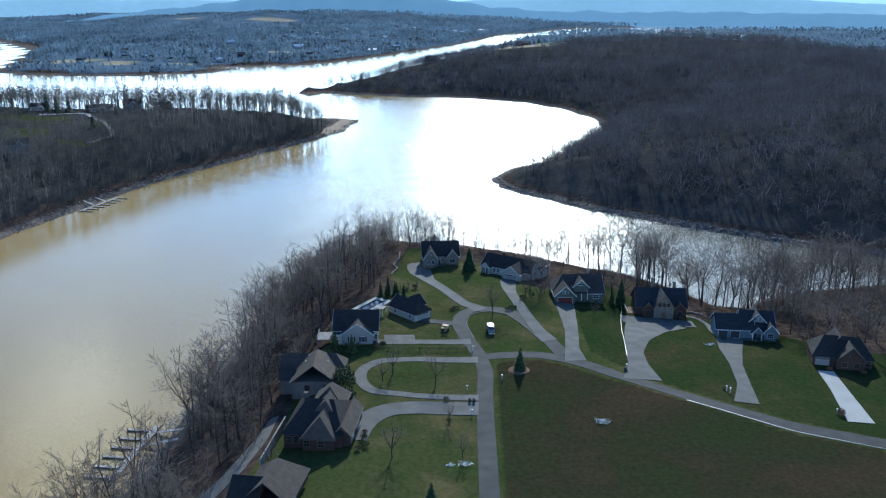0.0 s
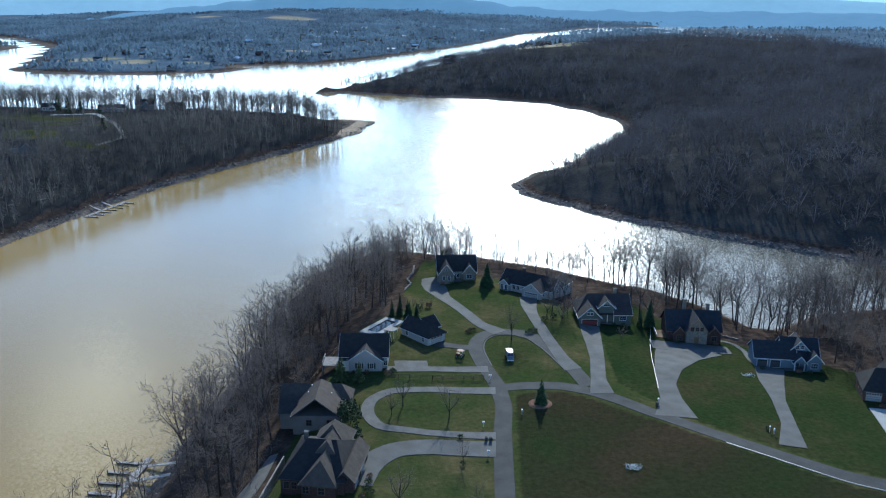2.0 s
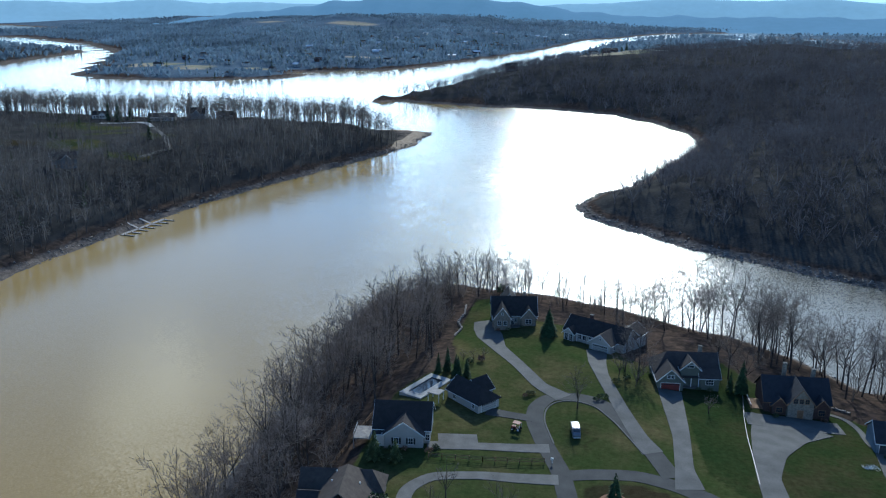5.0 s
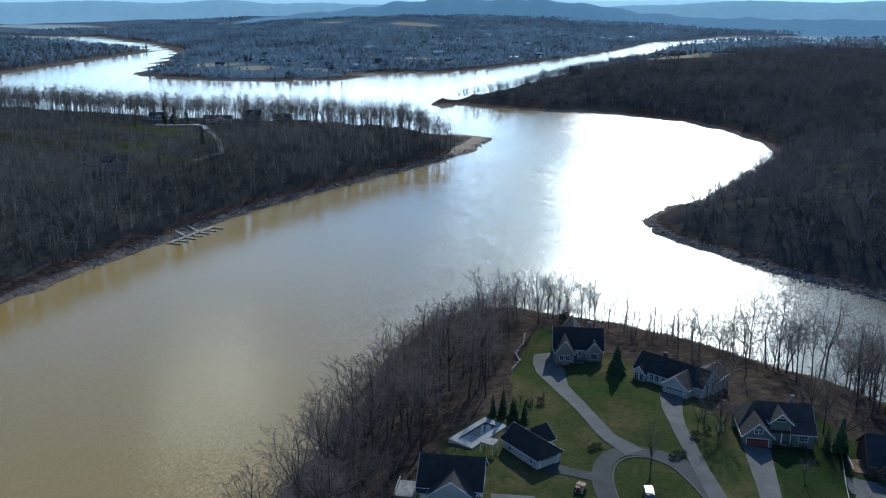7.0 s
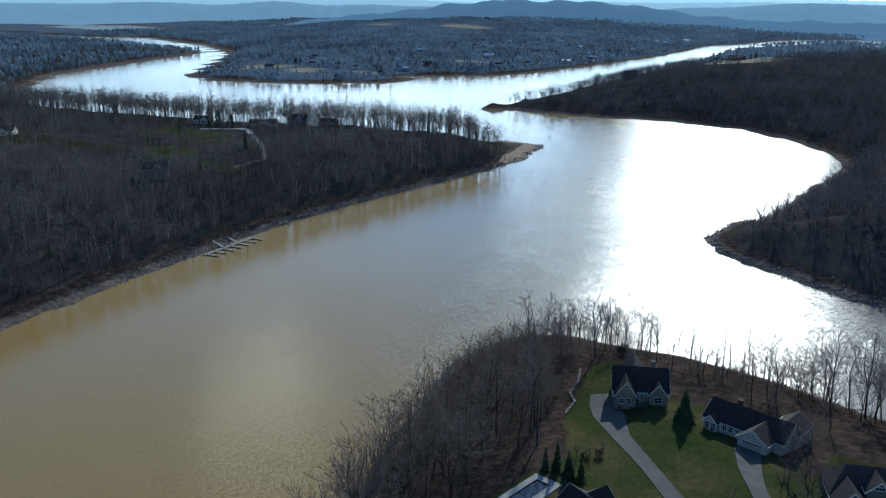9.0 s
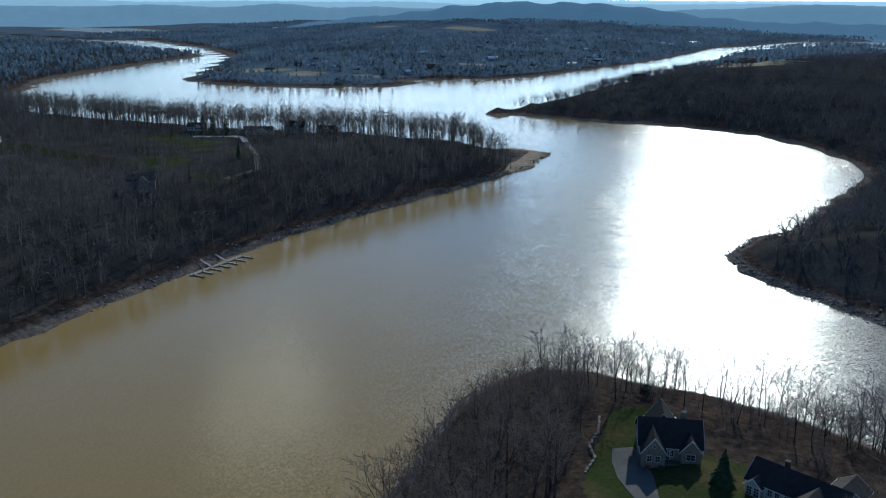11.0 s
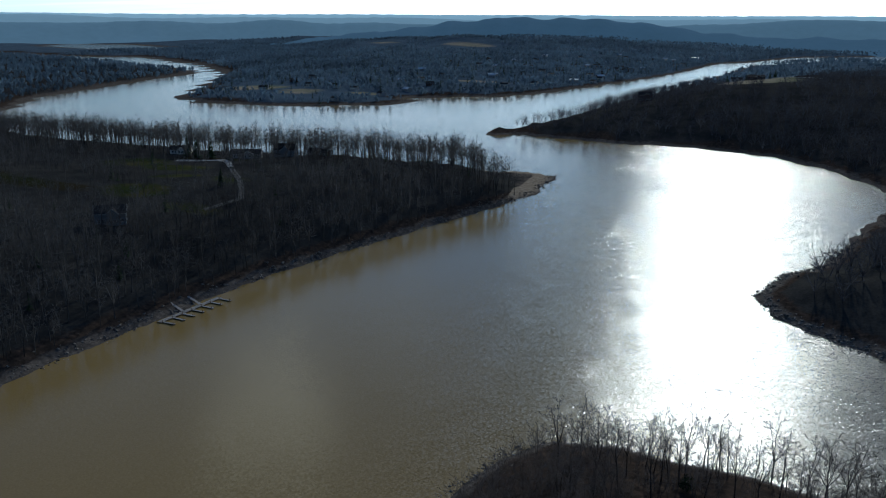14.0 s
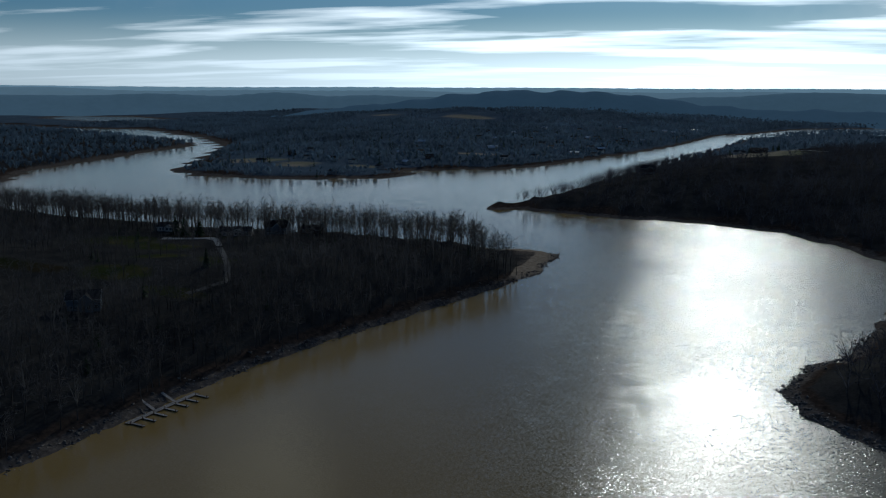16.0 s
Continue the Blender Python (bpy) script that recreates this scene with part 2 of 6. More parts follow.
def ground_material():
    """Leaf litter, lawn and bare shore, by the ground's own cover values and its height over the water."""
    m = bpy.data.materials.new("ground_cover")
    m.use_nodes = True
    tree = m.node_tree
    link = tree.links.new
    bsdf = tree.nodes["Principled BSDF"]
    bsdf.inputs["Roughness"].default_value = 0.95
    bsdf.inputs["Specular IOR Level"].default_value = 0.0
    where = tree.nodes.new("ShaderNodeNewGeometry")

    def noise_at(scale, detail=4.0):
        n = node(tree, "ShaderNodeTexNoise", Scale=scale, Detail=detail, Roughness=0.6)
        link(where.outputs["Position"], n.inputs["Vector"])
        return n.outputs["Fac"]

    def ramp(fac, *stops):
        r = tree.nodes.new("ShaderNodeValToRGB")
        while len(r.color_ramp.elements) < len(stops):
            r.color_ramp.elements.new(0.5)
        for e, (p, c) in zip(r.color_ramp.elements, stops):
            e.position, e.color = p, (*c, 1)
        link(fac, r.inputs[0])
        return r.outputs[0]

    def blend(fac, a, b):
        x = tree.nodes.new("ShaderNodeMix")
        x.data_type = "RGBA"
        link(fac, x.inputs["Factor"])
        link(a, x.inputs["A"])
        link(b, x.inputs["B"])
        return x.outputs["Result"]

    def step(value, low, high):
        r = tree.nodes.new("ShaderNodeMapRange")
        r.inputs["From Min"].default_value, r.inputs["From Max"].default_value = low, high
        link(value, r.inputs["Value"])
        return r.outputs[0]

    def plus(a, b, k):
        x = tree.nodes.new("ShaderNodeMath")
        x.operation = "MULTIPLY_ADD"
        link(b, x.inputs[0])
        x.inputs[1].default_value = k
        link(a, x.inputs[2])
        return x.outputs[0]

    litter = ramp(noise_at(0.35, 8.0), (0.3, (0.023, 0.019, 0.016)), (0.5, (0.045, 0.034, 0.027)), (0.7, (0.085, 0.058, 0.043)))
    lawn = ramp(noise_at(0.06, 9.0), (0.32, (0.076, 0.064, 0.030)), (0.5, (0.041, 0.046, 0.0175)), (0.68, (0.028, 0.042, 0.0135)))
    # Darker grass tone with the shade over the eastern lots put into it.
    shaded_lawn = ramp(noise_at(0.08, 9.0), (0.34, (0.036, 0.034, 0.016)), (0.5, (0.024, 0.032, 0.012)), (0.68, (0.018, 0.029, 0.0105)))
    meadow = ramp(noise_at(0.03, 9.0), (0.34, (0.038, 0.028, 0.017)), (0.5, (0.026, 0.025, 0.013)), (0.66, (0.021, 0.028, 0.0115)))
    mud = ramp(noise_at(0.5, 8.0), (0.35, (0.062, 0.053, 0.047)), (0.55, (0.11, 0.092, 0.077)), (0.7, (0.18, 0.15, 0.125)))
    attr = {}
    for name in ("lawn", "meadow", "brush", "shaded_floor", "field", "sand", "shaded_lawn"):
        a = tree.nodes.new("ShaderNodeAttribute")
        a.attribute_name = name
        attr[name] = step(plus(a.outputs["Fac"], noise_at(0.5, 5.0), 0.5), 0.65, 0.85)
    # Brush on the far ground, tinted blue-grey with haze in its colour.
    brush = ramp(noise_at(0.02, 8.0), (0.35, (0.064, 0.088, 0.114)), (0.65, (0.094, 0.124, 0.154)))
    field = ramp(noise_at(0.012, 8.0), (0.35, (0.15, 0.155, 0.085)), (0.6, (0.30, 0.25, 0.185)))
    sand = ramp(noise_at(0.3, 8.0), (0.3, (0.20, 0.155, 0.11)), (0.7, (0.34, 0.28, 0.21)))
    # Wood floor across the water, the dense twigs' shade put into its colour.
    shaded_floor = ramp(noise_at(0.05, 8.0), (0.35, (0.026, 0.026, 0.026)), (0.65, (0.052, 0.049, 0.044)))
    colour = blend(attr["shaded_floor"], litter, shaded_floor)
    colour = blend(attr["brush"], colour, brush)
    colour = blend(attr["field"], colour, field)
    colour = blend(attr["lawn"], colour, lawn)
    colour = blend(attr["shaded_lawn"], colour, shaded_lawn)
    colour = blend(attr["meadow"], colour, meadow)
    z = tree.nodes.new("ShaderNodeSeparateXYZ")
    link(where.outputs["Position"], z.inputs[0])
    colour = blend(step(plus(z.outputs["Z"], noise_at(0.15, 5.0), -3.0), 0.6, -0.2), colour, mud)
    colour = blend(attr["sand"], colour, sand)
    mottle = tree.nodes.new("ShaderNodeMapRange")
    mottle.inputs["From Min"].default_value, mottle.inputs["From Max"].default_value = 0.25, 0.75
    mottle.inputs["To Min"].default_value, mottle.inputs["To Max"].default_value = 0.68, 1.32
    link(noise_at(0.9, 8.0), mottle.inputs["Value"])
    speck = tree.nodes.new("ShaderNodeVectorMath")
    speck.operation = "SCALE"
    link(colour, speck.inputs[0])
    link(mottle.outputs[0], speck.inputs["Scale"])
    link(speck.outputs[0], bsdf.inputs["Base Color"])
    b = node(tree, "ShaderNodeBump", Strength=0.7, Distance=0.15)
    link(noise_at(1.6, 6.0), b.inputs["Height"])
    link(b.outputs[0], bsdf.inputs["Normal"])
    return m


WATER, GROUND = water_material(), ground_material()
ASPHALT = material("asphalt", (0.048, 0.048, 0.047), 0.85, vary=0.2, scale=0.3, bump=0.01, fine=20)
NEW_CONCRETE = material("new_concrete", (0.26, 0.255, 0.245), 0.85, vary=0.08, scale=0.25, bump=0.01, fine=16)
CONCRETE = material("concrete", (0.086, 0.084, 0.080), 0.85, vary=0.2, scale=0.25, bump=0.01, fine=16)
WET = material("damp_concrete_edge", (0.11, 0.11, 0.11), 0.48, vary=0.3, scale=0.5, spec=0.5)
GRAVEL = material("gravel", (0.110, 0.105, 0.098), 0.95, vary=0.2, scale=0.4, bump=0.03, fine=16)

# ---- the land ----
NEAR = [(-69, 165), (-68, 200), (-65, 260), (-63, 310), (-61, 341), (-54, 361), (-41, 375), (-22, 377), (-7, 372), (14, 369), (43, 356), (68, 337),
        (77, 334), (93, 319), (102, 306), (108, 294), (113, 293), (122, 300), (140, 312), (176, 322), (230, 326), (320, 318), (420, 290), (520, 200), (600, -300), (500, -1500),
        (-500, -1500), (-260, -300), (-120, 0), (-84, 100)]
LEFT = [(-217, 373), (-211, 408), (-203, 440), (-198, 470), (-184, 517), (-160, 575), (-134, 639), (-110, 694), (-99, 725), (-95, 798), (-127, 803), (-214, 795),
        (-302, 800), (-400, 812), (-522, 835), (-640, 870), (-785, 1000), (-880, 1175), (-915, 1346), (-927, 1537), (-958, 1781), (-1100, 1880),
        (-1560, 2150), (-2400, 2460), (-5200, 2600), (-5200, -1500), (-900, -1500), (-420, -300), (-330, 0), (-262, 200), (-226, 320)]
CENTRE = [(-693, 1263), (-633, 1223), (-541, 1206), (-473, 1213), (-409, 1248), (-345, 1280), (-390, 1366), (-356, 1389), (-264, 1427), (-209, 1504),
          (-157, 1631), (-78, 1845), (-5, 2073), (95, 2525), (192, 2640), (330, 2960), (900, 3300), (5200, 3400), (5200, 5200), (-5200, 5200), (-5200, 2660),
          (-2400, 2570), (-1620, 2270), (-1440, 2330), (-1250, 2190), (-1051, 1995), (-911, 1830), (-854, 1709), (-727, 1377)]
RIGHT = [(-248, 1007), (-205, 1006), (-156, 1018), (-115, 1001), (-61, 983), (-11, 980), (36, 961), (78, 934), (108, 880), (128, 825), (133, 769), (110, 709), (78, 632),
         (62, 588), (40, 564), (25, 530), (31, 502), (54, 476), (76, 451), (96, 434), (120, 417), (144, 400), (167, 386), (203, 366), (330, 352), (480, 330),
         (620, 210), (700, -300), (5200, -400), (5200, 3100), (1000, 3000), (420, 2800), (163, 2400), (69, 1980), (-7, 1680), (-63, 1470), (-109, 1290), (-141, 1150), (-163, 1075), (-200, 1022)]
STRIP = [(-2240, 2862), (-1887, 2690), (-1650, 2690), (-1560, 2850), (-2054, 3200), (-2328, 3080)]

COVE = [(190, 2870), (330, 2740), (420, 2800), (690, 2290), (770, 2080), (850, 2240), (780, 2640), (480, 2960), (240, 3060)]


def inside_distance(poly, x, y):
    """Metres from the polygon's edge, positive inside."""
    p = np.array(poly, float)
    q = np.roll(p, -1, axis=0)
    best, inside = np.full(x.shape, 1e12), np.zeros(x.shape, bool)
    for (ax, ay), (bx, by) in zip(p, q):
        dx, dy = bx - ax, by - ay
        k = np.clip(((x - ax) * dx + (y - ay) * dy) / (dx * dx + dy * dy), 0, 1)
        best = np.minimum(best, (x - ax - k * dx) ** 2 + (y - ay - k * dy) ** 2)
        if ay != by:
            inside ^= ((ay > y) != (by > y)) & (x < dx * (y - ay) / dy + ax)
    return np.where(inside, 1, -1) * np.sqrt(best)


def smooth(v, a, b):
    k = np.clip((v - a) / (b - a), 0, 1)
    return k * k * (3 - 2 * k)


def waves(x, y, size, seed):
    """Soft, non-repeating undulation between -1 and 1."""
    out = np.zeros_like(x)
    r = np.random.RandomState(seed)
    for n in range(7):
        a, f, ph = r.uniform(0, math.pi), r.uniform(0.6, 1.9) / size, r.uniform(0, 6.28)
        out += np.sin((x * math.cos(a) + y * math.sin(a)) * f * 6.28 + ph + 1.3 * np.sin((y * math.cos(a) - x * math.sin(a)) * f * 3.1 + n))
    return out / 4.5


def hill(x, y, cx, cy, rx, ry, h):
    return h * np.exp(-((x - cx) / rx) ** 2 - ((y - cy) / ry) ** 2)


def height(x, y):
    x, y = np.asarray(x, float), np.asarray(y, float)
    wob = 2.2 * waves(x, y, 26, 5) + 0.9 * waves(x, y, 8, 6)
    far = smooth(np.hypot(x, y), 350, 900)
    wob = wob * (0.5 + 2.5 * far)
    dn, dl = inside_distance(NEAR, x, y) + 0.6 * wob, inside_distance(LEFT, x, y) + wob
    dc, dr = inside_distance(CENTRE, x, y) + wob, inside_distance(RIGHT, x, y) + wob
    dc = np.minimum(dc, -inside_distance(STRIP, x, y))
    dr = np.minimum(dr, -inside_distance(COVE, x, y))
    z = np.full(x.shape, -4.0)
    zn = np.interp(dn, [-20, 0, 4, 10, 25, 40, 60, 90, 130, 300], [-4, 0, 1.6, 4.5, 9.5, 12.5, 14.5, 17.8, 20, 20.5])
    zn += 5.0 * np.exp(-((x + 24) / 28) ** 2) * smooth(y, 300, 245) * np.clip(dn / 40, 0, 1)
    zl = np.interp(dl, [-20, 0, 5, 15, 40, 90, 200, 600, 2500], [-4, 0, 2.0, 6, 15, 21, 25, 32, 70]) + np.clip(dl / 80, 0, 1) * 2.5 * waves(x, y, 140, 3)
    zl *= 1 - 0.75 * smooth(y, 980, 1350)
    zl *= 1 - smooth(y, 540, 680) * (0.06 + 0.16 * smooth(x, -230, -400))
    zl *= 0.22 + 0.78 * smooth(np.hypot(x + 97, y - 772), 22, 85)
    zr = np.interp(dr, [-20, 0, 6, 30, 100, 220, 420, 900], [-4, 0, 1.6, 9, 25, 40, 48, 50]) + np.clip(dr / 120, 0, 1) * 4 * waves(x, y, 260, 4)
    zr *= (1 - 0.6 * smooth(y, 1350, 1900)) * (1 - 0.62 * smooth(x, 300, 900))
    zc = np.interp(dc, [-20, 0, 6, 60, 300, 800, 1600], [-4, 0, 1.5, 6, 14, 28, 40]) + np.clip(dc / 300, 0, 1) * 6 * waves(x, y, 420, 8)
    zc += np.where(dc > 0, hill(x, y, -330, 3400, 460, 420, 20), 0)
    zc += np.where(dc > 0, hill(x, y, -600, 2830, 230, 150, 16) + hill(x, y, -950, 2920, 200, 150, 14), 0)
    zc = np.where(zc > 4.5, 4.5 + (zc - 4.5) * (1 - 0.85 * smooth(x, -1150, -1400) * smooth(y, 3400, 3100)), zc)
    for part in (zn, zl, zr, zc):
        z = np.maximum(z, part)
    return z


def ground_z(x, y):
    return float(height(np.array([x]), np.array([y]))[0])


def axis(low, high, core_a, core_b, fine, grow, most):
    mid = list(np.arange(core_a, core_b + fine / 2, fine))
    for sign, end in ((1, high), (-1, low)):
        step, run = fine, [mid[-1] if sign > 0 else mid[0]]
        while abs(end - run[-1]) > 1e-6:
            step = min(step * grow, most)
            run.append(min(run[-1] + step, end) if sign > 0 else max(run[-1] - step, end))
        mid = mid + run[1:] if sign > 0 else run[:0:-1] + mid
    return np.array(mid)


def sheet(name, xs, ys, zs, mat):
    gx, gy = np.meshgrid(xs, ys)
    verts = np.stack([gx, gy, zs], -1).reshape(-1, 3)
    n, m = len(xs), len(ys)
    i = (np.arange(m - 1)[:, None] * n + np.arange(n - 1)).ravel()
    me = bpy.data.meshes.new(name)
    me.from_pydata(verts.tolist(), [], np.stack([i, i + 1, i + n + 1, i + n], -1).tolist())
    me.polygons.foreach_set("use_smooth", np.ones(len(me.polygons), bool))
    me.materials.append(mat)
    return new(name, me)


LAWN = [(-38, 110), (-34, 160), (-30, 215), (-28, 240), (-22, 250), (-14, 262), (-18, 285), (-17, 300), (-14, 326), (-6, 330), (0, 320), (4, 305), (24, 300), (34, 276), (40, 268), (46, 285),
        (62, 282), (72, 262), (86, 250), (96, 240), (106, 232), (118, 222), (140, 205), (230, 190), (320, 120), (300, -60), (-30, -60)]
MEADOW = [(19, 110), (19, 200), (31, 201.5), (37, 198.5), (50, 187), (86, 159), (105, 151), (160, 122), (240, 90), (240, -60), (19, -60)]
XS = axis(-5200, 5200, -120, 190, 2.2, 1.055, 90)
YS = axis(-1500, 5200, 90, 390, 2.2, 1.045, 70)
GX, GY = np.meshgrid(XS, YS)
GZ = height(GX, GY)
ground = tagged(sheet("ground", XS, YS, GZ, GROUND), "wooded lake shores with lawns and leaf litter", "ground", kind="structure")


def cover(name, value):
    layer = ground.data.attributes.new(name, "FLOAT", "POINT")
    layer.data.foreach_set("value", value.ravel().astype(np.float32))


def patch(x, y, cx, cy, rx, ry):
    return np.exp(-(((x - cx) / rx) ** 2 + ((y - cy) / ry) ** 2) ** 2)


LAWN_COVER = smooth(inside_distance(LAWN, GX, GY), -1.5, 1.5) * 0.75
for spot in ((-362, 664, 32, 24), (-322, 645, 32, 16), (-300, 568, 28, 18), (-251, 545, 22, 12), (-300, 610, 24, 14), (-262, 606, 20, 10)):
    LAWN_COVER = np.maximum(LAWN_COVER, 0.75 * patch(GX, GY, *spot))
MEADOW_COVER = smooth(inside_distance(MEADOW, GX, GY), -1.5, 1.5) * 0.75
for spot in ((-352, 563, 42, 14), (-318, 692, 44, 12), (-420, 560, 70, 30), (20, 222, 8, 13), (-2, 189.5, 10, 5), (74, 205, 9, 10)):
    MEADOW_COVER = np.maximum(MEADOW_COVER, (0.7 if spot[0] < -100 else 0.46) * patch(GX, GY, *spot))
cover("lawn", LAWN_COVER)
cover("meadow", MEADOW_COVER)
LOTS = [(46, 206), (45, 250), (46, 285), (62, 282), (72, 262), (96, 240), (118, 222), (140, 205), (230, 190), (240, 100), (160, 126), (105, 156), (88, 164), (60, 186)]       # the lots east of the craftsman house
# Painted shade: the darker grass tone covers these lots.
cover("shaded_lawn", smooth(inside_distance(LOTS, GX, GY), -1.5, 1.5) * 0.75)
# The floor tone with painted shade lies under both wooded shores.
cover("shaded_floor", 0.75 * (smooth(inside_distance(RIGHT, GX, GY), 4, 14) + smooth(inside_distance(LEFT, GX, GY), 4, 14)).clip(0, 1))
FIELD_COVER = np.zeros_like(GX)
for spot in ((-640, 1400, 72, 60), (-540, 1336, 56, 34), (-445, 1370, 44, 26), (-327, 1600, 60, 40), (-600, 2700, 100, 60), (-880, 2780, 70, 40), (95, 1365, 64, 100)):
    FIELD_COVER = np.maximum(FIELD_COVER, 0.75 * patch(GX, GY, *spot))
cover("field", FIELD_COVER)
cover("sand", 0.75 * (np.hypot(GX + 97, GY - 768) < 62) * smooth(inside_distance(LEFT, GX, GY), -3, 1) * smooth(inside_distance(LEFT, GX, GY), 17, 13))
# Haze-tinted cover on the far shore and the land behind the hill.
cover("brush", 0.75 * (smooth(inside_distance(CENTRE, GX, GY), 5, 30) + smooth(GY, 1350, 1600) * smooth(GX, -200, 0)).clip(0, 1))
lake = tagged(sheet("water", np.linspace(-5200, 5200, 40), np.linspace(-1500, 5200, 30), np.zeros((30, 40)), WATER), "still muddy brown lake water reflecting the sky", "water", kind="structure")


def ribbon(name, points, width, mat, label, lift=0.07, closed=False, kind="structure", category="driveway"):
    """A paved strip draped over the ground along a line; width may change from point to point."""
    p = np.array(points, float)
    w = np.broadcast_to(np.asarray(width, float), (len(p),))
    if closed:
        p, w = np.vstack([p, p[:1]]), np.append(w, w[0])
    seg = np.r_[0, np.cumsum(np.hypot(*np.diff(p, axis=0).T))]
    n = max(3, int(seg[-1] / 1.5))
    s = np.linspace(0, seg[-1], n)
    cx, cy = np.interp(s, seg, p[:, 0]), np.interp(s, seg, p[:, 1])
    for _ in range(3):
        if closed:
            cx, cy = [(np.roll(c[:-1], 1) + 2 * c[:-1] + np.roll(c[:-1], -1)) / 4 for c in (cx, cy)]
            cx, cy = np.append(cx, cx[0]), np.append(cy, cy[0])
        else:
            cx[1:-1], cy[1:-1] = (cx[:-2] + 2 * cx[1:-1] + cx[2:]) / 4, (cy[:-2] + 2 * cy[1:-1] + cy[2:]) / 4
    ww = np.interp(s, seg, w)
    tx, ty = np.gradient(cx), np.gradient(cy)
    if closed:
        tx[0] = tx[-1] = cx[1] - cx[-2]
        ty[0] = ty[-1] = cy[1] - cy[-2]
    ln = np.hypot(tx, ty) + 1e-9
    cols = np.array([-0.5, -0.25, 0, 0.25, 0.5])
    x = cx[:, None] - (ty / ln * ww)[:, None] * cols
    y = cy[:, None] + (tx / ln * ww)[:, None] * cols
    z = height(x, y)
    z = np.maximum(z, np.interp(0, [0], [0])) + lift
    k = len(cols)
    top = np.stack([x, y, z], -1).reshape(-1, 3)
    low = top - (0, 0, 0.4)
    verts = np.vstack([top, low]).tolist()
    faces = []
    for i in range(n - 1):
        for j in range(k - 1):
            a = i * k + j
            faces.append((a, a + k, a + k + 1, a + 1))
        a, b = i * k, n * k + i * k
        faces.append((a, b, b + k, a + k))
        a, b = i * k + k - 1, n * k + i * k + k - 1
        faces.append((a, a + k, b + k, b))
    me = bpy.data.meshes.new(name)
    me.from_pydata(verts, [], faces)
    me.materials.append(mat)
    ob = new(name, me)
    bm = bmesh.new()
    bm.from_mesh(me)
    bmesh.ops.recalc_face_normals(bm, faces=bm.faces)
    bm.to_mesh(me)
    bm.free()
    return tagged(ob, label, category, kind=kind)


ribbon("road", [(16.6, 60), (16.6, 132), (16.3, 162), (16.2, 180), (16.7, 193), (15, 205.5), (11.4, 217.4), (8.9, 227.6), (8.9, 235.6), (12.3, 242.4), (18.9, 243), (25.5, 239), (30.3, 229.4), (35.5, 215), (38.5, 204)], 4.2, ASPHALT, "grey asphalt lane round a turning circle", category="road", lift=0.09)
ribbon("road", [(15.5, 203.6), (23.2, 204.4), (31.2, 204.6), (38.7, 201.1), (45.8, 195.3), (52.3, 188.7), (64.7, 178.6), (76.2, 169.6), (86.9, 161.6), (105.2, 154.2), (130, 142), (170, 120)], 4.2, ASPHALT, "grey asphalt lane along the meadow", category="road", lift=0.075)
ribbon("driveway", [(-10, 303), (-8.4, 297), (-6.4, 289), (-3, 277), (4, 262), (10, 248.5), (14, 244.5), (16, 242)], [5, 7.5, 8, 4.6, 3.8, 4, 4.6, 5], CONCRETE, "pale concrete driveway", lift=0.12)
ribbon("driveway", [(26, 278), (25.6, 266), (26.3, 257.3), (29.9, 237.4), (33.2, 221.7), (35.5, 214.4)], [6, 5, 3.8, 3.6, 3.8, 5], CONCRETE, "grey concrete driveway", lift=0.12)
ribbon("driveway", [(44, 253), (43.6, 243), (43, 223), (41.5, 208), (41.5, 199.5)], [6.2, 5.6, 4, 4, 6], CONCRETE, "grey concrete driveway", lift=0.12)

# ---- parts and trees ----
BARK = material("bark", (0.055, 0.046, 0.040), 0.95, vary=0.25, scale=0.8, each=0.25, spec=0.0)
TWIG = material("twigs", (0.138, 0.115, 0.101), 0.95, vary=0.15, scale=0.3, island=0.25, each=0.2, thin=0.2, spec=0.0)
# Slight blue cast: haze over these woods put into the colour.
WOODS = material("bare_woods", (0.061, 0.062, 0.072), 0.95, vary=0.35, scale=0.02, island=0.3, thin=0.35, spec=0.0)
# Blue-grey base colour of the far trees includes the haze before them.
HAZY_WOODS = material("hazy_bare_woods", (0.112, 0.158, 0.206), 0.95, vary=0.42, scale=0.005, island=0.06, thin=0.55, spec=0.0)
POINT_WOODS = material("grey_bare_woods", (0.088, 0.084, 0.082), 0.95, vary=0.40, scale=0.02, island=0.35, thin=0.35, spec=0.0)
NEEDLE = material("evergreen_needles", (0.030, 0.048, 0.022), 0.8, vary=0.25, scale=0.6, island=0.35, spec=0.05)
LEAF = material("shrub_leaves", (0.045, 0.060, 0.026), 0.7, vary=0.25, scale=0.8, island=0.35, spec=0.1)
DRY = material("dry_shrub_twigs", (0.14, 0.085, 0.060), 0.95, vary=0.2, scale=0.8, island=0.3, spec=0.0)
ROCK = material("shore_rock", (0.160, 0.140, 0.122), 0.9, vary=0.25, scale=0.5, bump=0.05, island=0.3)


def raw_mesh(name, verts, tris, mat):
    me = bpy.data.meshes.new(name)
    v, f = np.asarray(verts, np.float32), np.asarray(tris, np.int32)
    me.vertices.add(len(v))
    me.vertices.foreach_set("co", v.ravel())
    me.loops.add(f.size)
    me.loops.foreach_set("vertex_index", f.ravel())
    me.polygons.add(len(f))
    me.polygons.foreach_set("loop_start", np.arange(0, f.size, 3, dtype=np.int32))
    me.update(calc_edges=True)
    me.validate()
    me.materials.append(mat)
    return me


